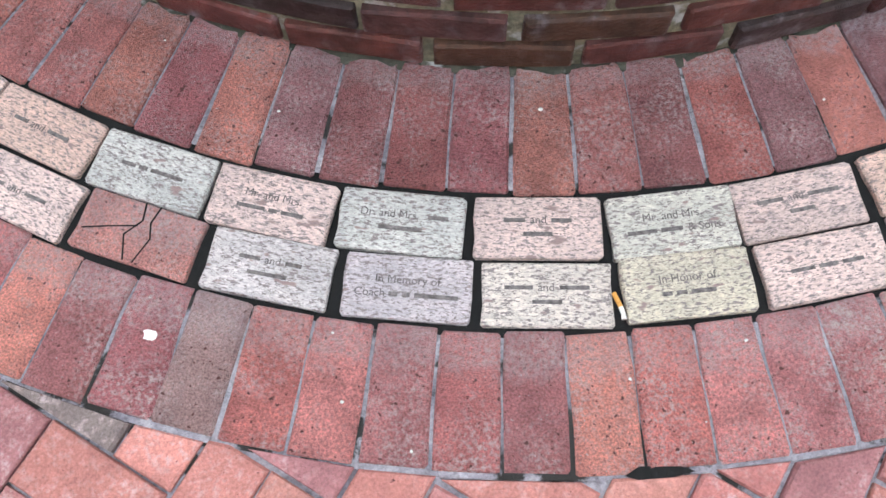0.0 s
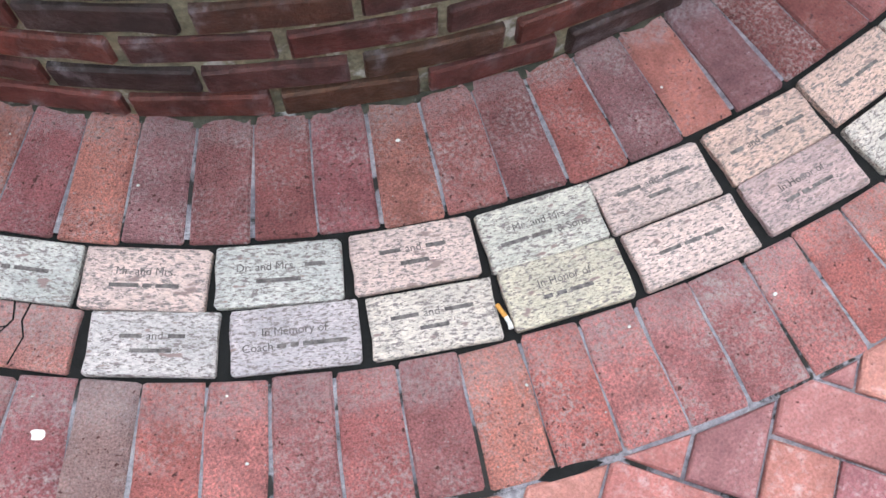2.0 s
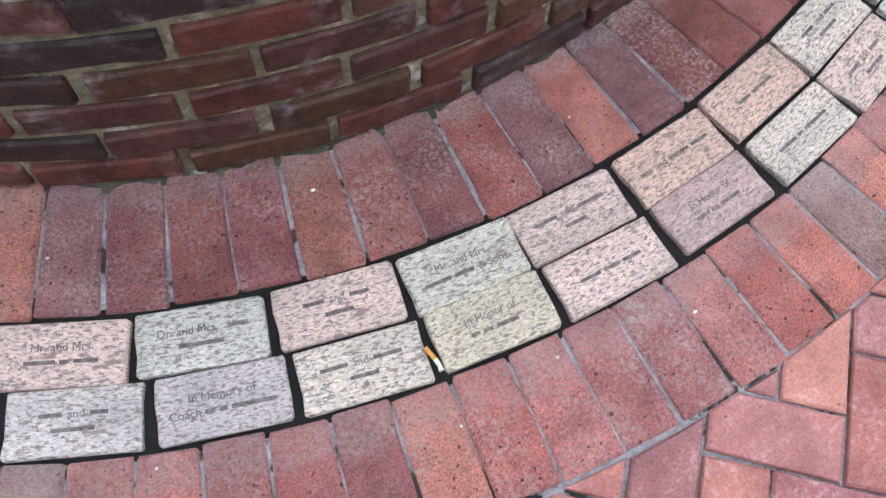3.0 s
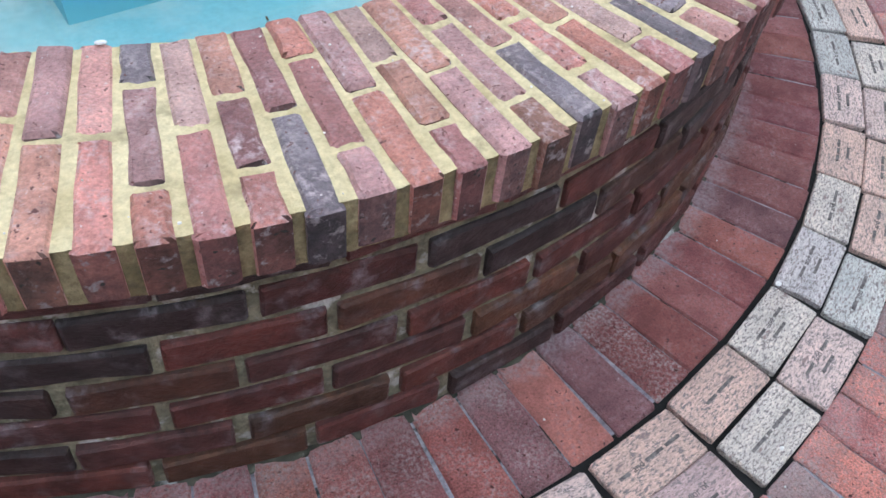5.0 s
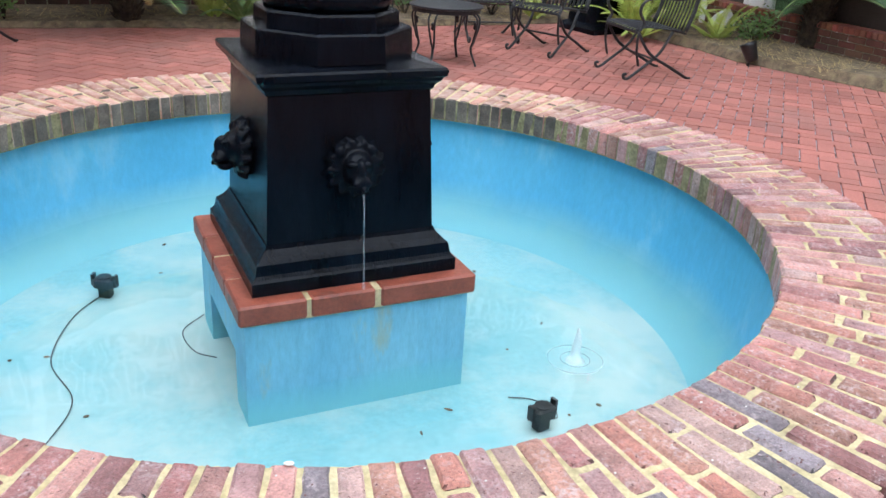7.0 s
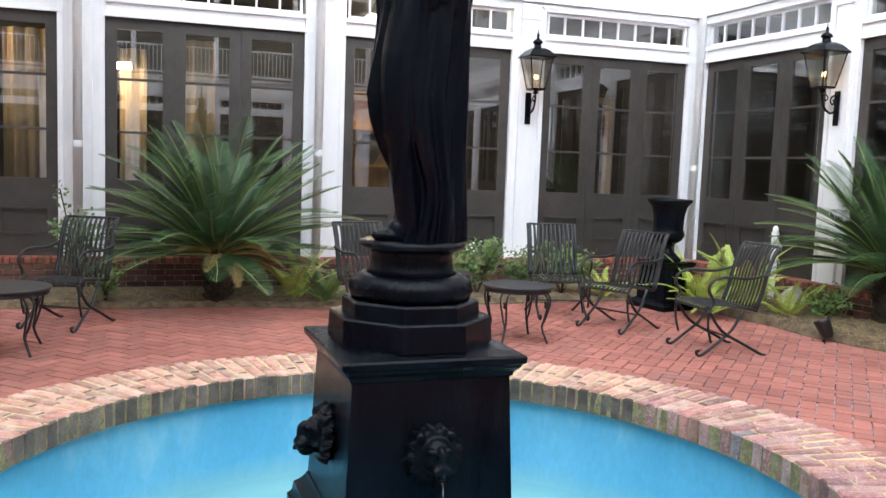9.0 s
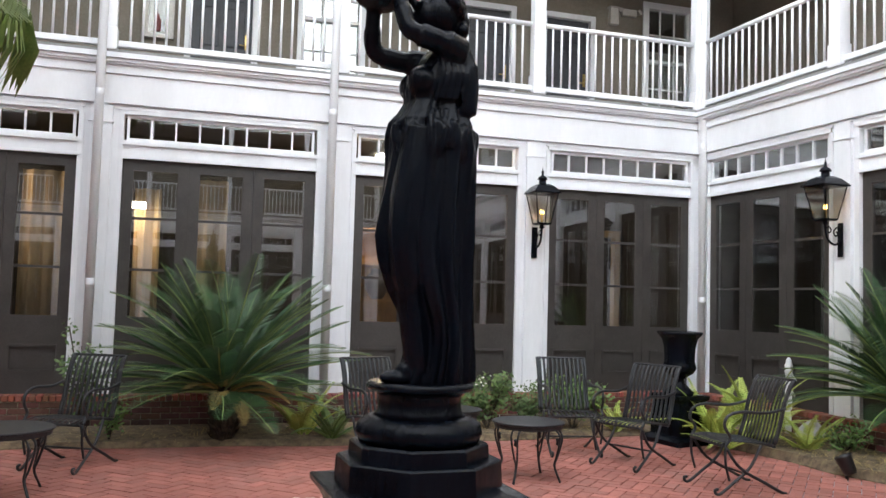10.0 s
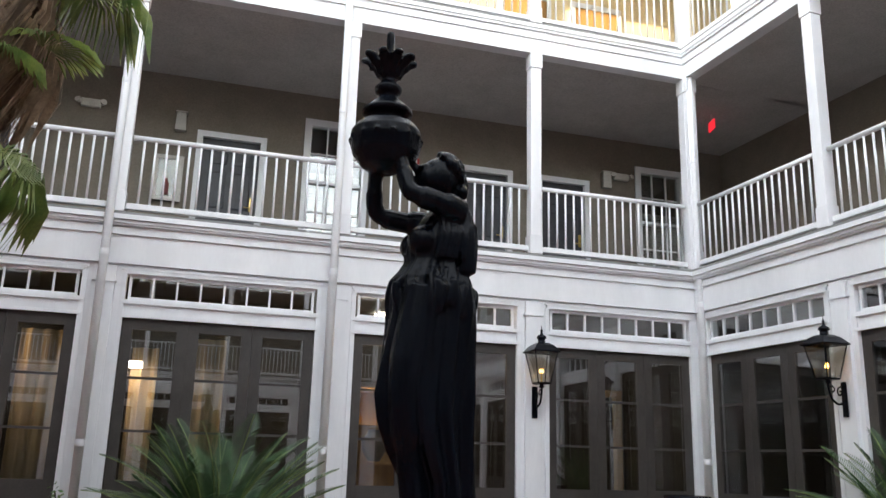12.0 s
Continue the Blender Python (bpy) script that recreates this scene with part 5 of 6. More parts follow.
# ---- statue ----
def statue():
    """A robed standing figure, face raised, lifting a lidded urn: one plain casting."""
    bm = bmesh.new()
    rows = [  # z, left edge, right edge, half depth, fold depth
        (1.286, -0.066, 0.146, 0.092, 0.010), (1.33, -0.052, 0.145, 0.092, 0.011), (1.40, -0.040, 0.143, 0.090, 0.011), (1.46, -0.048, 0.142, 0.090, 0.010),
        (1.55, -0.092, 0.142, 0.092, 0.009), (1.63, -0.120, 0.142, 0.094, 0.008), (1.70, -0.131, 0.143, 0.097, 0.008), (1.78, -0.124, 0.144, 0.100, 0.007),
        (1.86, -0.112, 0.146, 0.103, 0.007), (1.91, -0.104, 0.145, 0.104, 0.009), (1.935, -0.100, 0.142, 0.104, 0.012), (1.965, -0.098, 0.138, 0.106, 0.014),
        (2.00, -0.098, 0.132, 0.104, 0.013), (2.035, -0.094, 0.126, 0.098, 0.010), (2.065, -0.075, 0.118, 0.084, 0.006), (2.09, -0.062, 0.114, 0.078, 0.005),
        (2.12, -0.064, 0.118, 0.080, 0.005), (2.15, -0.060, 0.121, 0.085, 0.006), (2.185, -0.042, 0.125, 0.086, 0.006), (2.22, -0.022, 0.125, 0.082, 0.004),
        (2.25, 0.000, 0.117, 0.070, 0.002), (2.272, 0.022, 0.112, 0.050, 0.001), (2.29, 0.034, 0.088, 0.034, 0.0), (2.33, 0.026, 0.078, 0.030, 0.0)]
    seg = 96
    fine = []
    for (a, b) in zip(rows, rows[1:]):
        for k in range(4):
            t = k / 4
            fine.append(tuple(p + (q - p) * t for p, q in zip(a, b)))
    fine.append(rows[-1])
    rings = []
    for z, l, r, d, fold in fine:
        ring = []
        for i in range(seg):
            a = 2 * math.pi * i / seg
            sway = 3.0 * (z - 1.3)
            f = 1 + 1.25 * fold / d * (0.8 * math.cos(11 * a + 0.7 * sway) + 0.55 * math.cos(19 * a - 1.3 * sway) + 0.5 * math.cos(5 * a + 2 * sway))
            ring.append(bm.verts.new(((l + r) / 2 + (r - l) / 2 * f * math.cos(a), d * f * math.sin(a), z)))
        rings.append(ring)
    for a, b in zip(rings, rings[1:]):
        for i in range(seg):
            bm.faces.new((a[i], a[(i + 1) % seg], b[(i + 1) % seg], b[i]))
    bm.faces.new(rings[0]), bm.faces.new(rings[-1])
    # gathered overfold, bust, feet
    fold = random.Random(4)
    for i in range(34):
        a = 2 * math.pi * i / 34 + fold.uniform(-0.1, 0.1)
        top, low = fold.uniform(2.03, 2.075), fold.uniform(1.915, 1.965)
        ra, rb, sw = 0.085 + fold.uniform(0, 0.01), 0.106 + fold.uniform(-0.006, 0.006), fold.uniform(-0.25, 0.25)
        tube(spline([(0.022 + ra * math.cos(a), 0.88 * ra * math.sin(a), top), (0.02 + 1.09 * rb * math.cos(a + sw * 0.5), 0.9 * rb * math.sin(a + sw * 0.5), (top + low) / 2 + 0.01), (0.02 + 1.06 * rb * math.cos(a + sw), 0.88 * rb * math.sin(a + sw), low)], 4), [0.006] * 4 + [0.016] * 4 + [0.011], 7, bm)
    ball(bm, (-0.030, -0.045, 2.145), (0.045, 0.045, 0.045))
    ball(bm, (-0.030, 0.045, 2.145), (0.045, 0.045, 0.045))
    ball(bm, (-0.075, -0.045, 1.305), (0.055, 0.028, 0.020))
    ball(bm, (-0.05, -0.045, 1.322), (0.035, 0.028, 0.03))
    ball(bm, (-0.045, 0.05, 1.303), (0.055, 0.026, 0.018))
    # leg pressing through the cloth
    tube(spline([(-0.03, -0.06, 2.0), (-0.075, -0.07, 1.75), (-0.055, -0.055, 1.55), (-0.02, -0.05, 1.32)], 5), [0.05] * 5 + [0.046] * 5 + [0.036] * 5 + [0.028], 12, bm)
    # cloth falling from the back shoulder
    tube(spline([(0.085, -0.058, 2.25), (0.102, -0.07, 2.19), (0.104, -0.075, 2.11), (0.10, -0.07, 2.045)], 5), [0.022] * 5 + [0.028] * 5 + [0.027] * 5 + [0.010], 10, bm, flat=0.7)
    for k in range(5):
        tube(spline([(0.01 + 0.02 * k, -0.066 + 0.004 * k, 2.25 - 0.012 * k), (0.02 + 0.018 * k, -0.09, 2.17), (0.0 + 0.02 * k, -0.086, 2.09)], 4), 0.007, 6, bm)
    # head raised to the urn, hair in curls
    ball(bm, (0.026, -0.005, 2.352), (0.062, 0.056, 0.068), 20, 14)
    ball(bm, (-0.012, -0.008, 2.348), (0.040, 0.042, 0.052), 16, 12)
    ball(bm, (-0.048, -0.008, 2.378), (0.012, 0.010, 0.016))
    ball(bm, (-0.032, -0.008, 2.315), (0.022, 0.022, 0.018))
    ball(bm, (-0.048, -0.008, 2.345), (0.010, 0.014, 0.008))
    hair = random.Random(11)
    for i in range(70):
        u, v = hair.uniform(-0.5, 2.2), hair.uniform(-1.3, 1.3)
        d = Vector((math.cos(v) * math.sin(u) * 0.9 + 0.25, math.sin(v), math.cos(v) * math.cos(u) * 0.9 + 0.15)).normalized()
        ball(bm, (0.036 + 0.062 * d.x, -0.005 + 0.056 * d.y, 2.362 + 0.066 * d.z), (0.015, 0.015, 0.015), 8, 6)
    ball(bm, (0.098, -0.004, 2.335), (0.024, 0.03, 0.032))
    ball(bm, (0.094, -0.03, 2.31), (0.018, 0.02, 0.024))
    # arms
    tube(spline([(0.078, -0.062, 2.235), (0.01, -0.085, 2.252), (-0.058, -0.088, 2.268), (-0.086, -0.082, 2.286), (-0.100, -0.062, 2.35), (-0.118, -0.048, 2.415), (-0.124, -0.046, 2.445)], 5),
         [0.042] * 5 + [0.034] * 5 + [0.027] * 5 + [0.026] * 5 + [0.022] * 5 + [0.017] * 5 + [0.02], 14, bm)
    tube(spline([(0.03, 0.06, 2.225), (-0.05, 0.075, 2.228), (-0.122, 0.075, 2.238), (-0.152, 0.068, 2.262), (-0.158, 0.055, 2.315), (-0.158, 0.045, 2.38), (-0.158, 0.042, 2.41)], 5),
         [0.04] * 5 + [0.032] * 5 + [0.027] * 5 + [0.026] * 5 + [0.022] * 5 + [0.017] * 5 + [0.02], 14, bm)
    # lidded urn with leaf crown and pipe
    ux, uy = -0.143, 0.0
    lathe([(0.03, 2.352), (0.072, 2.372), (0.100, 2.41), (0.109, 2.45), (0.106, 2.48), (0.088, 2.505), (0.056, 2.514), (0.052, 2.528), (0.077, 2.540), (0.077, 2.552), (0.05, 2.575), (0.03, 2.592), (0.022, 2.60),
           (0.04, 2.612), (0.043, 2.628), (0.026, 2.645), (0.022, 2.652), (0.034, 2.672), (0.04, 2.69), (0.012, 2.70), (0.0125, 2.81), (0.009, 2.818)], 40, bm, (ux, uy))
    for k in range(9):
        a = 2 * math.pi * k / 9
        c, s = math.cos(a), math.sin(a)
        tube(spline([(ux + 0.026 * c, uy + 0.026 * s, 2.665), (ux + 0.045 * c, uy + 0.045 * s, 2.70), (ux + 0.066 * c, uy + 0.066 * s, 2.722), (ux + 0.088 * c, uy + 0.088 * s, 2.716)], 4), [0.013] * 4 + [0.018] * 4 + [0.014] * 4 + [0.005], 8, bm, flat=0.6)
    for k in range(14):
        a = 2 * math.pi * k / 14
        tube([(ux + 0.075 * math.cos(a), uy + 0.075 * math.sin(a), 2.49), (ux + 0.107 * math.cos(a + 0.2), uy + 0.107 * math.sin(a + 0.2), 2.455), (ux + 0.09 * math.cos(a + 0.3), uy + 0.09 * math.sin(a + 0.3), 2.40)], [0.006, 0.009, 0.005], 6, bm)
    ob = part("statue", bm, IRON, None, m=pose(CX, CY, 0.001))
    rm = ob.modifiers.new("cast", "REMESH")
    rm.mode, rm.voxel_size, rm.use_smooth_shade = "VOXEL", 0.0048, True
    return tagged(ob, "wet black cast-iron statue of a robed figure lifting an urn", "statue")


statue()

# ---- courtyard furniture ----
def iron_chair(m, label="black wrought-iron garden armchair with slatted seat and back"):
    """Front towards -y; slats run up the back and roll over at the top."""
    t = thing("garden_chair", label, "chair", m, "iron garden chairs")
    n = 11
    back = spline([(0, 0.22, 0.40), (0, 0.27, 0.55), (0, 0.31, 0.72), (0, 0.37, 0.88), (0, 0.41, 0.93)], 4)
    slat = mesh_of(tube(back, 0.0135, 6, flat=0.35), CHAIRIRON, True, "back_slat")
    seat = mesh_of(tube(spline([(0, 0.22, 0.40), (0, 0.1, 0.41), (0, -0.12, 0.43), (0, -0.24, 0.42), (0, -0.26, 0.40)], 3), 0.0135, 6, flat=0.35), CHAIRIRON, True, "seat_slat")
    for k in range(n):
        x = -0.235 + 0.47 * k / (n - 1)
        part("back_slat", slat, None, t, m=pose(x, 0, 0))
        part("seat_slat", seat, None, t, m=pose(x, 0, 0))
    part("top_rail", tube([(-0.255, 0.41, 0.93), (0.255, 0.41, 0.93)], 0.012, 8), CHAIRIRON, t)
    part("seat_rail", tube([(-0.26, -0.25, 0.395), (0.26, -0.25, 0.395)], 0.012, 8), CHAIRIRON, t)
    part("rear_rail", tube([(-0.26, 0.22, 0.385), (0.26, 0.22, 0.385)], 0.012, 8), CHAIRIRON, t)
    side = mesh_of(tube(back, 0.014, 8), CHAIRIRON, True, "back_post")
    arm = mesh_of(tube(spline([(0, 0.31, 0.70), (0, 0.12, 0.665), (0, -0.10, 0.675), (0, -0.22, 0.64), (0, -0.25, 0.56), (0, -0.2, 0.47), (0, -0.24, 0.40)], 5), 0.013, 8), CHAIRIRON, True, "arm")
    leg_f = mesh_of(tube(spline([(0, 0.10, 0.40), (0, 0.0, 0.22), (0, -0.16, 0.09), (0, -0.27, 0.012), (0, -0.31, 0.02), (0, -0.315, 0.045), (0, -0.29, 0.05)], 4), 0.013, 8), CHAIRIRON, True, "leg")
    leg_b = mesh_of(tube(spline([(0, -0.24, 0.40), (0, -0.10, 0.22), (0, 0.12, 0.10), (0, 0.29, 0.012), (0, 0.33, 0.006)], 4), 0.013, 8), CHAIRIRON, True, "leg")
    strut = mesh_of(tube(spline([(0, -0.24, 0.40), (0, -0.235, 0.25), (0, -0.2, 0.12)], 4), 0.011, 8), CHAIRIRON, True, "strut")
    for s in (-1, 1):
        part("back_post", side, None, t, m=pose(0.26 * s, 0, 0))
        part("arm", arm, None, t, m=pose(0.275 * s, 0, 0))
        part("leg", leg_f, None, t, m=pose(0.25 * s, 0, 0))
        part("leg", leg_b, None, t, m=pose(0.262 * s, 0, 0))
        part("strut", strut, None, t, m=pose(0.272 * s, 0, 0))
    part("stretcher", tube([(-0.25, -0.03, 0.165), (0.25, -0.03, 0.165)], 0.009, 8), CHAIRIRON, t)
    return t


def iron_table(m, r=0.33, h=0.5):
    t = thing("garden_table", "small round black wrought-iron garden table", "table", m, "iron garden tables")
    part("tabletop", lathe([(r - 0.012, h - 0.02), (r, h - 0.012), (r, h - 0.004), (r - 0.01, h)], 40), CHAIRIRON, t)
    part("apron", disc(r - 0.03, r - 0.02, h - 0.022, 32, 0.03), CHAIRIRON, t)
    bm = tube(spline([(r * 0.62, 0.03, h - 0.02), (r * 0.95, 0.03, h - 0.1), (r * 0.85, 0.015, h * 0.45), (r * 0.78, 0.0, 0.14), (r * 0.95, 0.0, 0.007)], 5), 0.009, 8)
    tube(spline([(r * 0.62, -0.03, h - 0.02), (r * 0.95, -0.03, h - 0.1), (r * 0.85, -0.015, h * 0.45), (r * 0.78, -0.006, 0.14), (r * 0.95, -0.004, 0.007)], 5), 0.009, 8, bm)
    leg = mesh_of(bm, CHAIRIRON, True, "leg")
    orn = mesh_of(lathe([(0.002, 0), (0.018, 0.015), (0.012, 0.04), (0.02, 0.055), (0.002, 0.07)], 10), CHAIRIRON, True, "ornament")
    for k in range(4):
        q = pose(0, 0, 0, 0, 0, 90 * k + 20)
        part("leg", leg, None, t, m=q)
        part("ornament", orn, None, t, m=q @ pose(r * 0.86, 0, h * 0.62))
    return t


iron_chair(pose(4.05, 7.34, 0, 0, 0, -65), "black wrought-iron garden armchair turned towards a small table")
iron_chair(pose(3.73, 8.05, 0, 0, 0, -10), "black wrought-iron garden armchair in front of low shrubs")
iron_chair(pose(4.41, 6.28, 0, 0, 0, -94), "black wrought-iron garden armchair standing apart beside ferns")
iron_chair(pose(1.72, 7.9, 0, 0, 0, 14), "black wrought-iron garden armchair beside the sago palm")
iron_chair(pose(-1.0, 8.05, 0, 0, 0, -27), "black wrought-iron garden armchair near a slender plant")
iron_table(pose(2.79, 6.90, 0, 0, 0, 25), 0.315, 0.5)
iron_table(pose(-1.34, 7.0, 0, 0, 0, 25), 0.36, 0.5)
iron_table(pose(2.35, 7.75, 0), 0.3, 0.5)

URN = pose(5.27, 8.45, 0, 0, 0, 12)
urn = thing("garden_urn", "large black cast-iron garden urn on a square plinth", "urn", URN)
part("plinth", prism([(0.30, 0), (0.30, 0.05), (0.26, 0.08), (0.22, 0.10), (0.20, 0.46), (0.23, 0.49), (0.235, 0.53), (0.2, 0.54)]), IRON, urn)
part("plinth_panel", prism([(0.14, 0.0), (0.125, 0.012)]), IRON, urn, m=pose(0, -0.207, 0.28, 90, 0, 0))
part("foot", lathe([(0.16, 0.54), (0.17, 0.56), (0.12, 0.6), (0.06, 0.66), (0.055, 0.70), (0.075, 0.72)], 28), IRON, urn, smooth=True)
part("bowl", lathe([(0.07, 0.72), (0.15, 0.77), (0.185, 0.83), (0.175, 0.87), (0.165, 0.9), (0.17, 1.05), (0.195, 1.15), (0.235, 1.2), (0.25, 1.215), (0.248, 1.235), (0.21, 1.24), (0.15, 1.13), (0.02, 1.1)], 44, flute=0.012, flutes=22), IRON, urn, "fluted urn bowl", smooth=True)

post = thing("rail_post", "white painted turned post with a sloping handrail", "post", pose(6.62, 8.3, 0))
part("shaft", lathe([(0.05, 0.0), (0.05, 0.66), (0.035, 0.69), (0.05, 0.73), (0.05, 0.8)], 4), WHITE, post)
part("finial", lathe([(0.05, 0.8), (0.03, 0.83), (0.048, 0.87), (0.03, 0.91), (0.036, 0.93), (0.012, 0.965)], 16), WHITE, post, smooth=True)
part("handrail", tube([(0.04, 0.02, 0.78), (0.62, 0.42, 0.40)], 0.022, 8), WHITE, post)
part("handrail", tube([(0.04, 0.02, 0.6), (0.62, 0.42, 0.22)], 0.014, 8), WHITE, post)
rock = bmesh.new()
ball(rock, (0, 0, 0.1), (0.24, 0.2, 0.2), 16, 10)
for v in rock.verts:
    v.co *= 1 + 0.12 * noise.noise(v.co * 7)
tagged(part("garden_rock", rock, surface("pale_rock", (0.42, 0.42, 0.42), (0.58, 0.58, 0.58), 6, 0.9, 50, 0.4), None, m=pose(6.7, 7.95, 0.0), smooth=True), "pale grey rock in the planting bed", "rock")
spot = thing("garden_spotlight", "small black garden spotlight at the edge of the bed", "spotlight", pose(5.72, 6.42, 0, 0, 0, 35))
part("spike", tube([(0, 0, -0.03), (0, 0, 0.1)], 0.015, 8), BLACKPLASTIC, spot)
part("housing", lathe([(0.05, -0.09), (0.06, -0.06), (0.075, 0.06), (0.08, 0.09), (0.07, 0.09), (0.06, 0.06)], 20), BLACKPLASTIC, spot, m=pose(0, 0, 0.13, -25, 0, 0), smooth=True)

# small things on the paving
cig = thing("cigarette_end", "crushed cigarette end with an orange filter in a joint", "cigarette", at_ring(-9.1, 2.085, 0.007, 20))
part("filter", tube([(0, -0.018, 0.004), (0, 0.006, 0.004)], 0.0038, 8), CORK, cig, "orange cork filter")
part("paper", tube([(0, 0.006, 0.004), (0.001, 0.018, 0.003), (0.004, 0.026, 0.004)], [0.0038, 0.0035, 0.0045], 8), PAPER, cig, "burnt white paper")


def chip(phi, r, size, z=0.003):
    bm = ball(bmesh.new(), (0, 0, 0), (size, size * 0.8, 0.0015), 10, 6)
    for v in bm.verts:
        v.co.xy *= 1 + 0.5 * noise.noise(v.co * 180 + Vector((phi, r, 0)))
    return tagged(part("white_chip", bm, PAPER, None, m=at_ring(phi, r, z)), "small white chip lying on the bricks", "chip", "white chips")


chip(-28.1, 2.21, 0.011)
chip(-37.0, 2.34, 0.012)
for phi, r, s in ((-4.2, 2.16, 0.003), (2.0, 2.2, 0.004), (-12.0, 1.75, 0.004), (-26, 1.8, 0.003), (-9, 2.2, 0.003), (12, 2.1, 0.006), (22, 1.92, 0.008), (-20, 2.25, 0.003), (3, 1.8, 0.003)):
    chip(phi, r, s, 0.005)
for k in range(12):
    chip(rnd.uniform(-40, 30), rnd.choice((rnd.uniform(1.69, 1.88), rnd.uniform(2.14, 2.31))), rnd.uniform(0.0012, 0.003), 0.0035)
tagged(part("white_chip", ball(bmesh.new(), (0, 0, 0), (0.009, 0.005, 0.003), 10, 6), PAPER, None, m=at_ring(-17.4, COPE_IN + 0.005, COPE_Z + 0.006)), "small white chip lying on the coping", "chip", "white chips")
for k in range(40):
    chip(rnd.uniform(-40, 40), rnd.uniform(COPE_IN + 0.02, COPE_OUT - 0.02), rnd.uniform(0.001, 0.0028), COPE_Z + 0.0045)
# flat sheet whose black colour paints the shade of a gap
hole = bmesh.new()
for v in ((-0.05, 0.0), (-0.02, 0.006), (0.03, 0.008), (0.052, 0.0), (0.03, -0.012), (-0.03, -0.008)):
    hole.verts.new((v[0], v[1], 0.0005))
hole.faces.new(hole.verts)
tagged(part("joint_hole", hole, GAP_SHADE, None, m=at_ring(-8.3, 2.338, 0.0)), "flat near-black patch painted as shade where joint mortar is missing", "hole", kind="structure")

# ---- planting beds ----
def bed(name, outline, label, top=0.07):
    bm = bmesh.new()
    n = len(outline)
    lo = [bm.verts.new((x, y, -0.03)) for x, y in outline]
    hi = [bm.verts.new((x, y, 0.01)) for x, y in outline]
    mx, my = sum(p[0] for p in outline) / n, sum(p[1] for p in outline) / n
    ins = [bm.verts.new((x + (mx - x) * 0.08, y + (my - y) * 0.12, top + 0.03 * noise.noise(Vector((x * 3, y * 3, 0))))) for x, y in outline]
    for a, b in ((lo, hi), (hi, ins)):
        for i in range(n):
            bm.faces.new((a[i], a[(i + 1) % n], b[(i + 1) % n], b[i]))
    c = bm.verts.new((mx, my, top + 0.03))
    for i in range(n):
        bm.faces.new((ins[i], ins[(i + 1) % n], c))
    return tagged(part(name, bm, SOIL), label, "planting bed", kind="structure")


bed("bed_north", [(-6.3, 9.0), (-2.0, 8.98), (-0.6, 8.86), (0.4, 8.85), (1.3, 8.72), (2.3, 8.75), (3.2, 8.8), (4.4, 8.85), (5.0, 8.9), (5.4, 9.0), (6.55, 9.6), (6.6, 10.05), (-6.3, 10.05)], "narrow bed of soil and dry straw along the building", 0.06)
bed("bed_east", [(5.55, 8.55), (5.6, 8.0), (5.75, 7.2), (5.75, 6.6), (6.0, 5.9), (6.3, 5.0), (6.8, 4.2), (6.95, 4.6), (6.85, 6.0), (6.72, 8.0), (6.6, 9.4)], "curved planting bed with straw mulch", 0.10)
straw = bmesh.new()
for i in range(2600):
    if i % 2:
        x, y, z = rnd.uniform(-2.4, 5.2), rnd.uniform(8.88, 9.6), 0.07
    else:
        x, y, z = rnd.uniform(5.8, 6.6), rnd.uniform(5.6, 8.4), 0.10
    a, l = rnd.uniform(0, 6.28), rnd.uniform(0.04, 0.12)
    d = Vector((math.cos(a), math.sin(a), rnd.uniform(-0.1, 0.6))) * l
    p = Vector((x, y, z + rnd.uniform(-0.02, 0.03)))
    q = Vector((-math.sin(a), math.cos(a), 0)) * 0.003
    v = [straw.verts.new(w) for w in (p - q, p + q, p + d + q * 0.3, p + d - q * 0.3)]
    straw.faces.new(v)
tagged(part("straw", straw, DRYFROND), "loose dry straw and grass on the beds", "straw", kind="stuff")


def feather(length, droop, leaf, n, width, seed, lift=0.35, keel=0.6, taper=True):
    """A feather leaf: arched midrib along +y from the origin, rising then bending over, with narrow leaflets."""
    r = random.Random(seed)
    bm = bmesh.new()
    pts = []
    for i in range(15):
        t = i / 14
        pts.append(Vector((0.03 * math.sin(3 * t + seed), length * (t - 0.10 * t * t), length * (lift * t - droop * t * t))))
    tube(pts, [0.011 * (1 - 0.85 * i / 14) + 0.0015 for i in range(15)], 5, bm)
    for i in range(n):
        t = 0.10 + 0.89 * i / (n - 1)
        f = t * 14
        k = min(int(f), 13)
        p = pts[k].lerp(pts[k + 1], f - k)
        d = (pts[k + 1] - pts[k]).normalized()
        ln = leaf * (math.sin(math.pi * (0.12 + 0.86 * t)) ** 0.6 if taper else 1 - t * 0.8) * r.uniform(0.9, 1.08)
        for s in (-1, 1):
            out = (Vector((s, 0, 0)) * 0.86 + d * 0.55 + Vector((0, 0, keel * 0.45))).normalized()
            tip = p + out * ln + Vector((0, 0, -0.10 * ln))
            mid = p + out * ln * 0.55 + Vector((0, 0, 0.02 * ln))
            w = d * width * 0.5
            a = [bm.verts.new(q) for q in (p - w * 0.7, p + w * 0.7, mid + w, tip, mid - w)]
            bm.faces.new(a)
    return bm


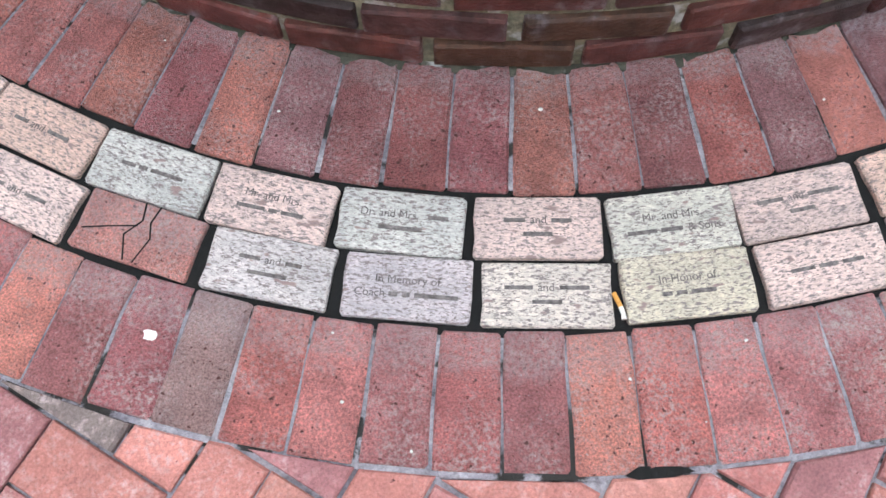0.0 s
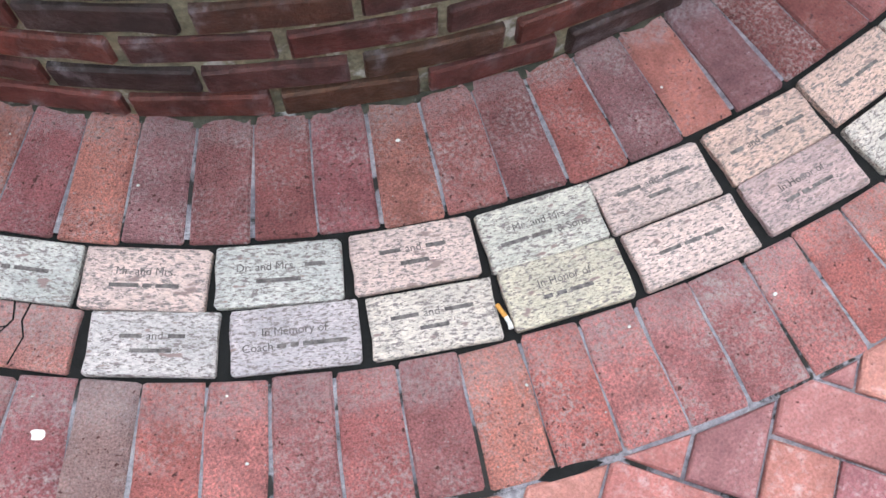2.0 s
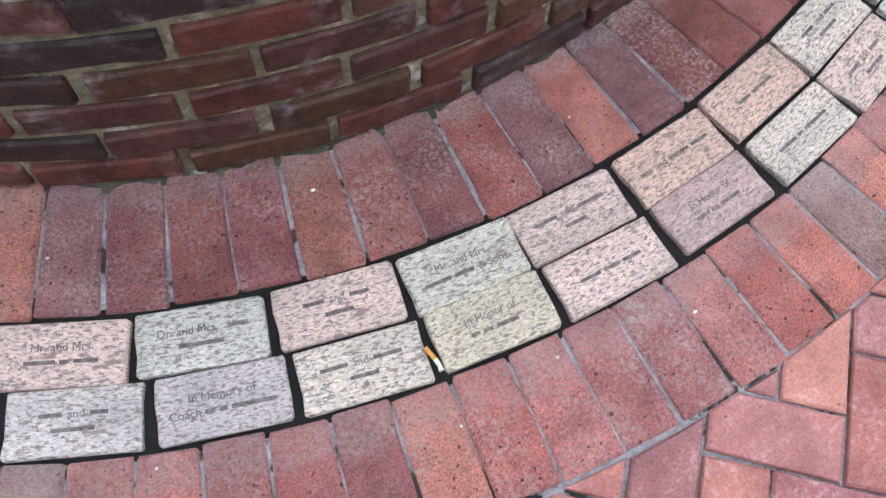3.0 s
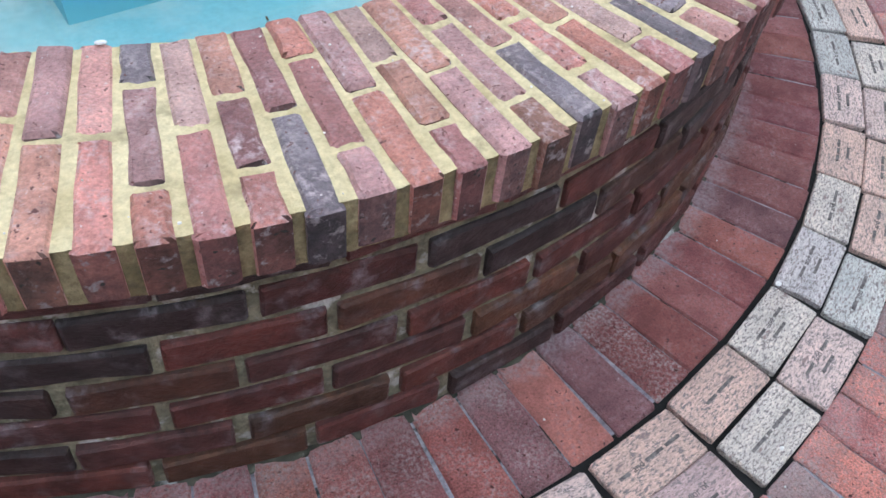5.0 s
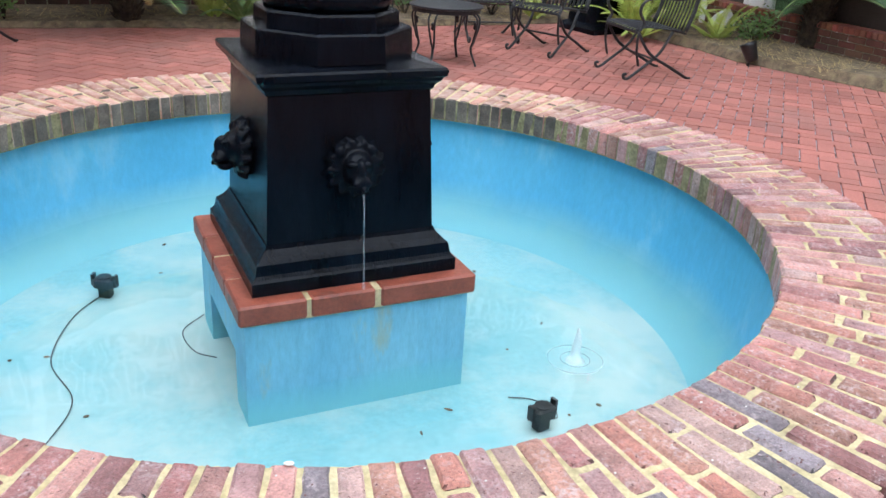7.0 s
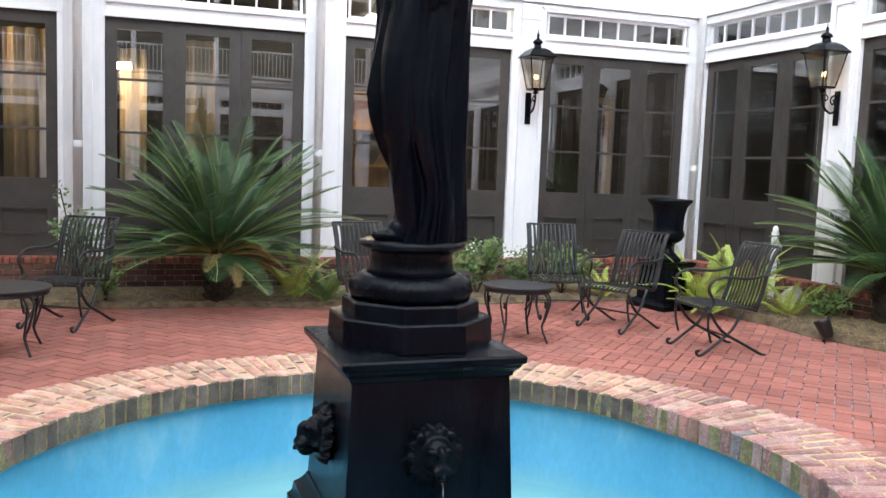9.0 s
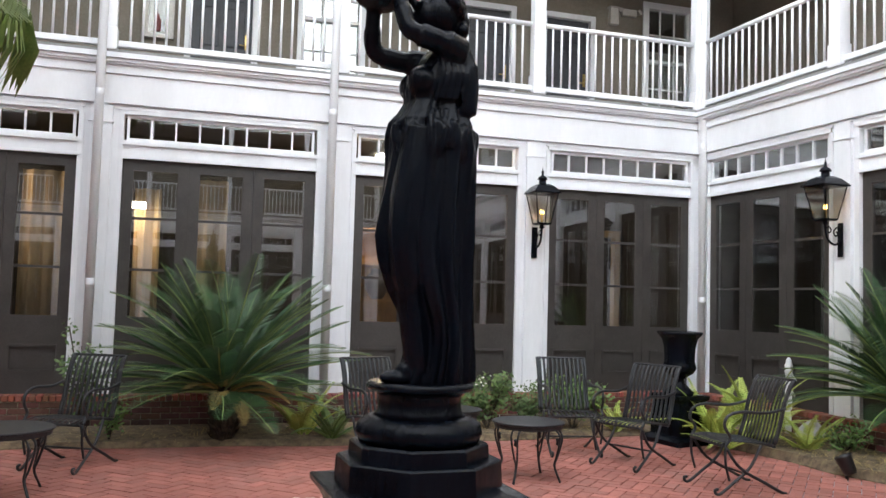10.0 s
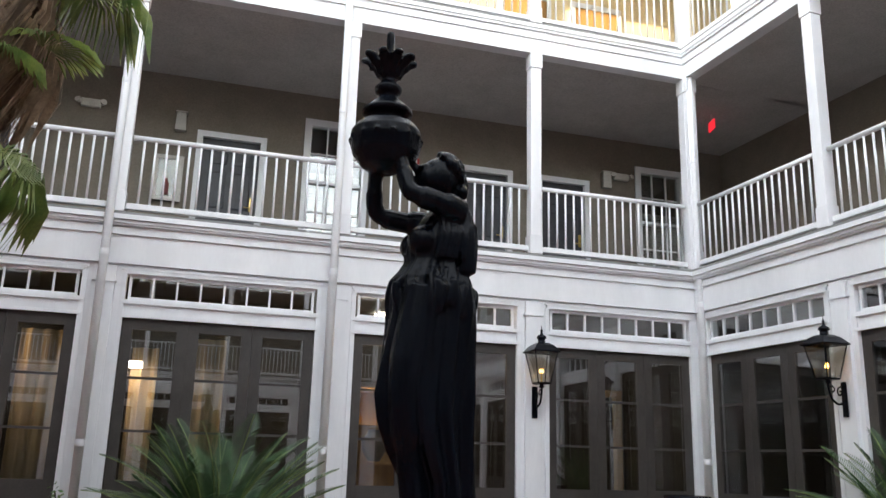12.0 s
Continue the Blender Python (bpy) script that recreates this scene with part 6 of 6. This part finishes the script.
def sago(m, label, seed, size=1.0, trunk_h=0.62, count=58, dry=5):
    t = thing("sago_palm", label, "palm", m)
    bm = lathe([(0.12, 0.0), (0.13, 0.15), (0.12, trunk_h * 0.7), (0.11, trunk_h), (0.05, trunk_h + 0.08)], 22)
    for v in bm.verts:
        v.co.xy *= 1 + 0.18 * noise.noise(v.co * 14)
    r = random.Random(seed)
    for i in range(150):
        a, z = r.uniform(0, 6.28), r.uniform(0.05, trunk_h)
        c = Vector((0.115 * math.cos(a), 0.115 * math.sin(a), z))
        tube([c, c + Vector((0.05 * math.cos(a), 0.05 * math.sin(a), 0.05))], [0.02, 0.006], 5, bm)
    part("trunk", bm, BARK, t, "shaggy dark trunk")
    kinds = [mesh_of(feather(1.3 * size, d, 0.18 * size, 54, 0.0095, s, l), FROND, name="frond") for s, (d, l) in enumerate(((0.20, 0.18), (0.30, 0.26), (0.16, 0.14), (0.36, 0.30)))]
    for me in kinds:
        me.materials.append(RIB)
        for p in me.polygons[:72]:
            p.material_index = 1
    dried = mesh_of(feather(0.56 * size, 0.45, 0.12, 34, 0.011, 9, 0.35), DRYFROND, name="dry_frond")
    for i in range(count):
        u = (i + 0.5) / count
        tilt = 84 - 88 * u + r.uniform(-7, 7)
        az = i * 137.5 + r.uniform(-8, 8)
        part("frond", kinds[r.randrange(4)], None, t, m=pose(0, 0, trunk_h + 0.02 - 0.08 * u, 0, 0, az) @ pose(0, 0.04, 0, tilt * 0.82 - 4, 0, 0) @ Matrix.Diagonal((1, *(r.uniform(0.85, 1.08),) * 2, 1)))
    for i in range(dry):
        part("dry_frond", dried, None, t, "dry yellow frond", pose(0, 0, trunk_h - 0.06, 0, 0, (120 + 26 * i + seed * 7) % 360) @ pose(0, 0.07, 0, 14 - 15 * (i % 3), 0, 0))
    bm = ball(bmesh.new(), (0, 0, trunk_h + 0.08), (0.11, 0.11, 0.12), 12, 8)
    for v in bm.verts:
        v.co *= 1 + 0.1 * noise.noise(v.co * 40)
    part("crown_heart", bm, DRYFROND, t, "tan woolly heart of the crown")
    return t


sago(pose(0.33, 9.0, 0.03), "dark green sago palm with a few dry fronds in the bed", 3, 1.22, 0.54, 84, 6)
sago(pose(6.8, 6.75, 0.05), "large dark green sago palm in the curved bed", 8, 1.17, 0.60, 74, 4)


def fern(m, seed, size, count=13, material=None, name="fern", label="yellow-green sword fern in the bed"):
    t = thing(name, label, "fern", m, "ferns")
    r = random.Random(seed)
    kinds = [mesh_of(feather(size, d, size * 0.19, 24, size * 0.024, s + seed, 0.5, 0.0, False), material or FERN, name="frond") for s, d in enumerate((0.35, 0.5, 0.22))]
    for i in range(count):
        part("frond", kinds[r.randrange(3)], None, t, m=pose(0, 0, 0, 0, 0, i * 137.5 + r.uniform(-15, 15)) @ pose(0, 0.02, 0, r.uniform(5, 50), 0, 0))
    return t


fern(pose(5.5, 8.1, 0.05, 0, 0, 10), 1, 0.80, 17)
fern(pose(5.85, 7.85, 0.06), 2, 0.95, 15)
fern(pose(5.35, 7.7, 0.05), 4, 0.50, 13)
fern(pose(6.05, 7.3, 0.06), 5, 0.55, 13)
fern(pose(6.3, 8.3, 0.08), 12, 0.6, 12)
fern(pose(4.75, 8.95, 0.05), 14, 0.5, 12)
fern(pose(1.42, 8.85, 0.05), 6, 0.62, 13, SHRUB, label="green fern beside the sago palm")
fern(pose(1.15, 9.05, 0.05), 7, 0.68, 12)


def shrub(m, seed, w, h, label, leaves=420, leaf=0.045, flowers=0):
    t = thing("shrub", label, "shrub", m, "low shrubs")
    r = random.Random(seed)
    st, lv, fl = bmesh.new(), bmesh.new(), bmesh.new()
    for i in range(16):
        a = r.uniform(0, 6.28)
        tip = Vector((w * math.cos(a) * r.uniform(0.2, 0.9), w * 0.8 * math.sin(a) * r.uniform(0.2, 0.9), h * r.uniform(0.55, 1.0)))
        pts = spline([(0, 0, 0), tip * 0.5 + Vector((0, 0, 0.1 * h)), tip], 4)
        tube(pts, 0.004, 5, st)
        for k in range(leaves // 16):
            p = pts[r.randrange(3, len(pts))] + Vector((r.gauss(0, 0.05), r.gauss(0, 0.05), r.gauss(0, 0.04)))
            p.z = max(p.z, 0.03)
            d = Vector((r.uniform(-1, 1), r.uniform(-1, 1), r.uniform(-0.2, 0.8))).normalized()
            s = d.orthogonal().normalized() * leaf * 0.32
            ln = leaf * r.uniform(0.7, 1.3)
            lv.faces.new([lv.verts.new(q) for q in (p, p + d * ln * 0.5 + s, p + d * ln, p + d * ln * 0.5 - s)])
    for i in range(flowers):
        a = r.uniform(0, 6.28)
        ball(fl, (w * 0.8 * math.cos(a) * r.random(), w * 0.7 * math.sin(a) * r.random(), h * r.uniform(0.7, 1.1)), (0.016, 0.016, 0.01), 6, 4)
    part("stem", st, BARK, t)
    part("foliage", lv, SHRUB, t)
    if flowers:
        part("blossom", fl, PAPER, t, "small white blossom")
    return t


shrub(pose(3.25, 9.2, 0.04), 1, 0.46, 0.62, "low green shrub with small white flowers", 1100, 0.055, 9)
shrub(pose(4.3, 9.15, 0.04), 2, 0.46, 0.60, "low green shrub in front of the brick plinth", 1100, 0.055)
shrub(pose(2.5, 9.25, 0.04), 3, 0.30, 0.62, "thin yellow-green shrub with pale flowers", 300, 0.04, 10)
shrub(pose(3.75, 9.25, 0.04), 4, 0.40, 0.52, "low green shrub in front of the brick plinth", 800, 0.045)
shrub(pose(-1.0, 9.1, 0.04), 5, 0.30, 1.15, "slender dark shrub with sparse leaves", 380, 0.06)
shrub(pose(-0.75, 9.0, 0.04), 6, 0.22, 0.40, "low green shrub behind a garden chair", 260, 0.05)
shrub(pose(6.3, 7.1, 0.06), 8, 0.35, 0.32, "low green shrub in the curved bed", 420, 0.05)


# ---- fan palm ----
def fan_leaf(seed, radius, segs=54, droop=0.35, stalk=0.8):
    r = random.Random(seed)
    bm = bmesh.new()
    tube([(0, 0, 0), (0, stalk * 0.5, 0.04), (0, stalk, 0.0)], [0.018, 0.013, 0.01], 6, bm)
    o = Vector((0, stalk, 0))
    for i in range(segs):
        a = radians(-135 + 270 * (i + 0.5) / segs)
        d = Vector((math.sin(a), math.cos(a), 0))
        s = Vector((math.cos(a), -math.sin(a), 0))
        ln = radius * r.uniform(0.85, 1.0) * (0.75 + 0.25 * math.cos(a / 1.6))
        w = 2 * math.pi * 0.75 * ln * 0.42 / segs
        m1 = o + d * ln * 0.55 + Vector((0, 0, 0.02 * (i % 2)))
        m2 = o + d * ln * 0.80 + Vector((0, 0, -droop * ln * 0.25))
        tip = o + d * ln * 0.92 + Vector((0, 0, -droop * ln * r.uniform(0.7, 1.2)))
        v = [bm.verts.new(q) for q in (o, m1 + s * w / 2, m2 + s * w * 0.3, tip, m2 - s * w * 0.3, m1 - s * w / 2)]
        bm.faces.new(v)
    return bm


palm = thing("fan_palm", "tall green fan palm with a skirt of dead leaves", "palm", pose(-1.78, 5.6, 0))
bm = tube([(0, 0, -0.03), (0.02, 0, 1.5), (0.0, 0.03, 3.2), (0.0, 0.0, 5.0)], [0.19, 0.16, 0.15, 0.17], 16)
for v in bm.verts:
    v.co.xy *= 1 + 0.1 * noise.noise(v.co * 9)
part("trunk", bm, BARK, palm, "fibrous brown trunk")
greens = [mesh_of(fan_leaf(s, 0.56, droop=d), FANLEAF, name="fan_leaf") for s, d in ((1, 0.25), (2, 0.45), (3, 0.8))]
deads = [mesh_of(fan_leaf(s, 0.62, 50, 1.5, 0.4), DEADLEAF, name="dead_leaf") for s in (5, 6)]
for i in range(24):
    u = i / 23
    part("fan_leaf", greens[i % 3], None, palm, "", pose(0, 0, 5.05 - 0.25 * u, 0, 0, i * 137.5) @ pose(0, 0.05, 0, 64 - 74 * u, 0, rnd.uniform(-8, 8)))
# older green leaves hanging among the dead ones
for z, az, tilt, k, q in ((3.8, -120, -46, 2, 1.0), (3.95, -106, 2, 0, 0.75), (3.9, -128, -8, 1, 0.62), (5.05, -98, -34, 2, 0.8), (5.1, -80, -6, 1, 0.8)):
    part("fan_leaf", greens[k], None, palm, "", pose(0, 0, z, 0, 0, az) @ pose(0, 0.05, 0, tilt, 0, 0) @ Matrix.Diagonal((q, q, q, 1)))
for i in range(46):
    part("dead_leaf", deads[i % 2], None, palm, "dead brown hanging leaf", pose(0, 0, 4.85 - 0.55 * (i / 46), 0, 0, i * 137.5 + 40) @ pose(0, 0.08, 0, -24 - rnd.uniform(0, 45), rnd.uniform(-14, 14), 0))

for i in range(26):
    part("dead_leaf", deads[i % 2], None, palm, "dead brown hanging leaf", pose(0, 0, 4.35 - 0.5 * (i / 26), 0, 0, i * 137.5 + 15) @ pose(0, 0.1, 0, -40 - rnd.uniform(0, 35), rnd.uniform(-14, 14), 0) @ Matrix.Diagonal((0.75, 0.75, 0.75, 1)))

# ---- near field bricks ----
for poly in near_field[:300]:
    mx, my = sum(p[0] for p in poly) / len(poly), sum(p[1] for p in poly) / len(poly)
    lo, up = slab_points([(x - mx, y - my) for x, y in poly], 0.005, 0.0)
    n = len(poly)
    mid = [(x, y, -0.004) for x, y, _ in lo]
    me = bpy.data.meshes.new("brick")
    me.from_pydata(lo + mid + up, [], [(i, (i + 1) % n, n + (i + 1) % n, n + i) for i in range(n)] + [(n + i, n + (i + 1) % n, 2 * n + (i + 1) % n, 2 * n + i) for i in range(n)] + [tuple(2 * n + i for i in range(n))])
    me.materials.append(FIELD)
    c = rnd.choice(RED_TINTS)
    f = rnd.uniform(0.86, 1.08)
    if rnd.random() < 0.06:
        c = (0.24, 0.17, 0.155)
    put_brick(me, pose(mx, my, rnd.uniform(-0.002, 0.002), rnd.uniform(-0.5, 0.5), rnd.uniform(-0.5, 0.5), 0), field_bed, (c[0] * f * 0.95, c[1] * f * 1.06, c[2] * f * 1.08))
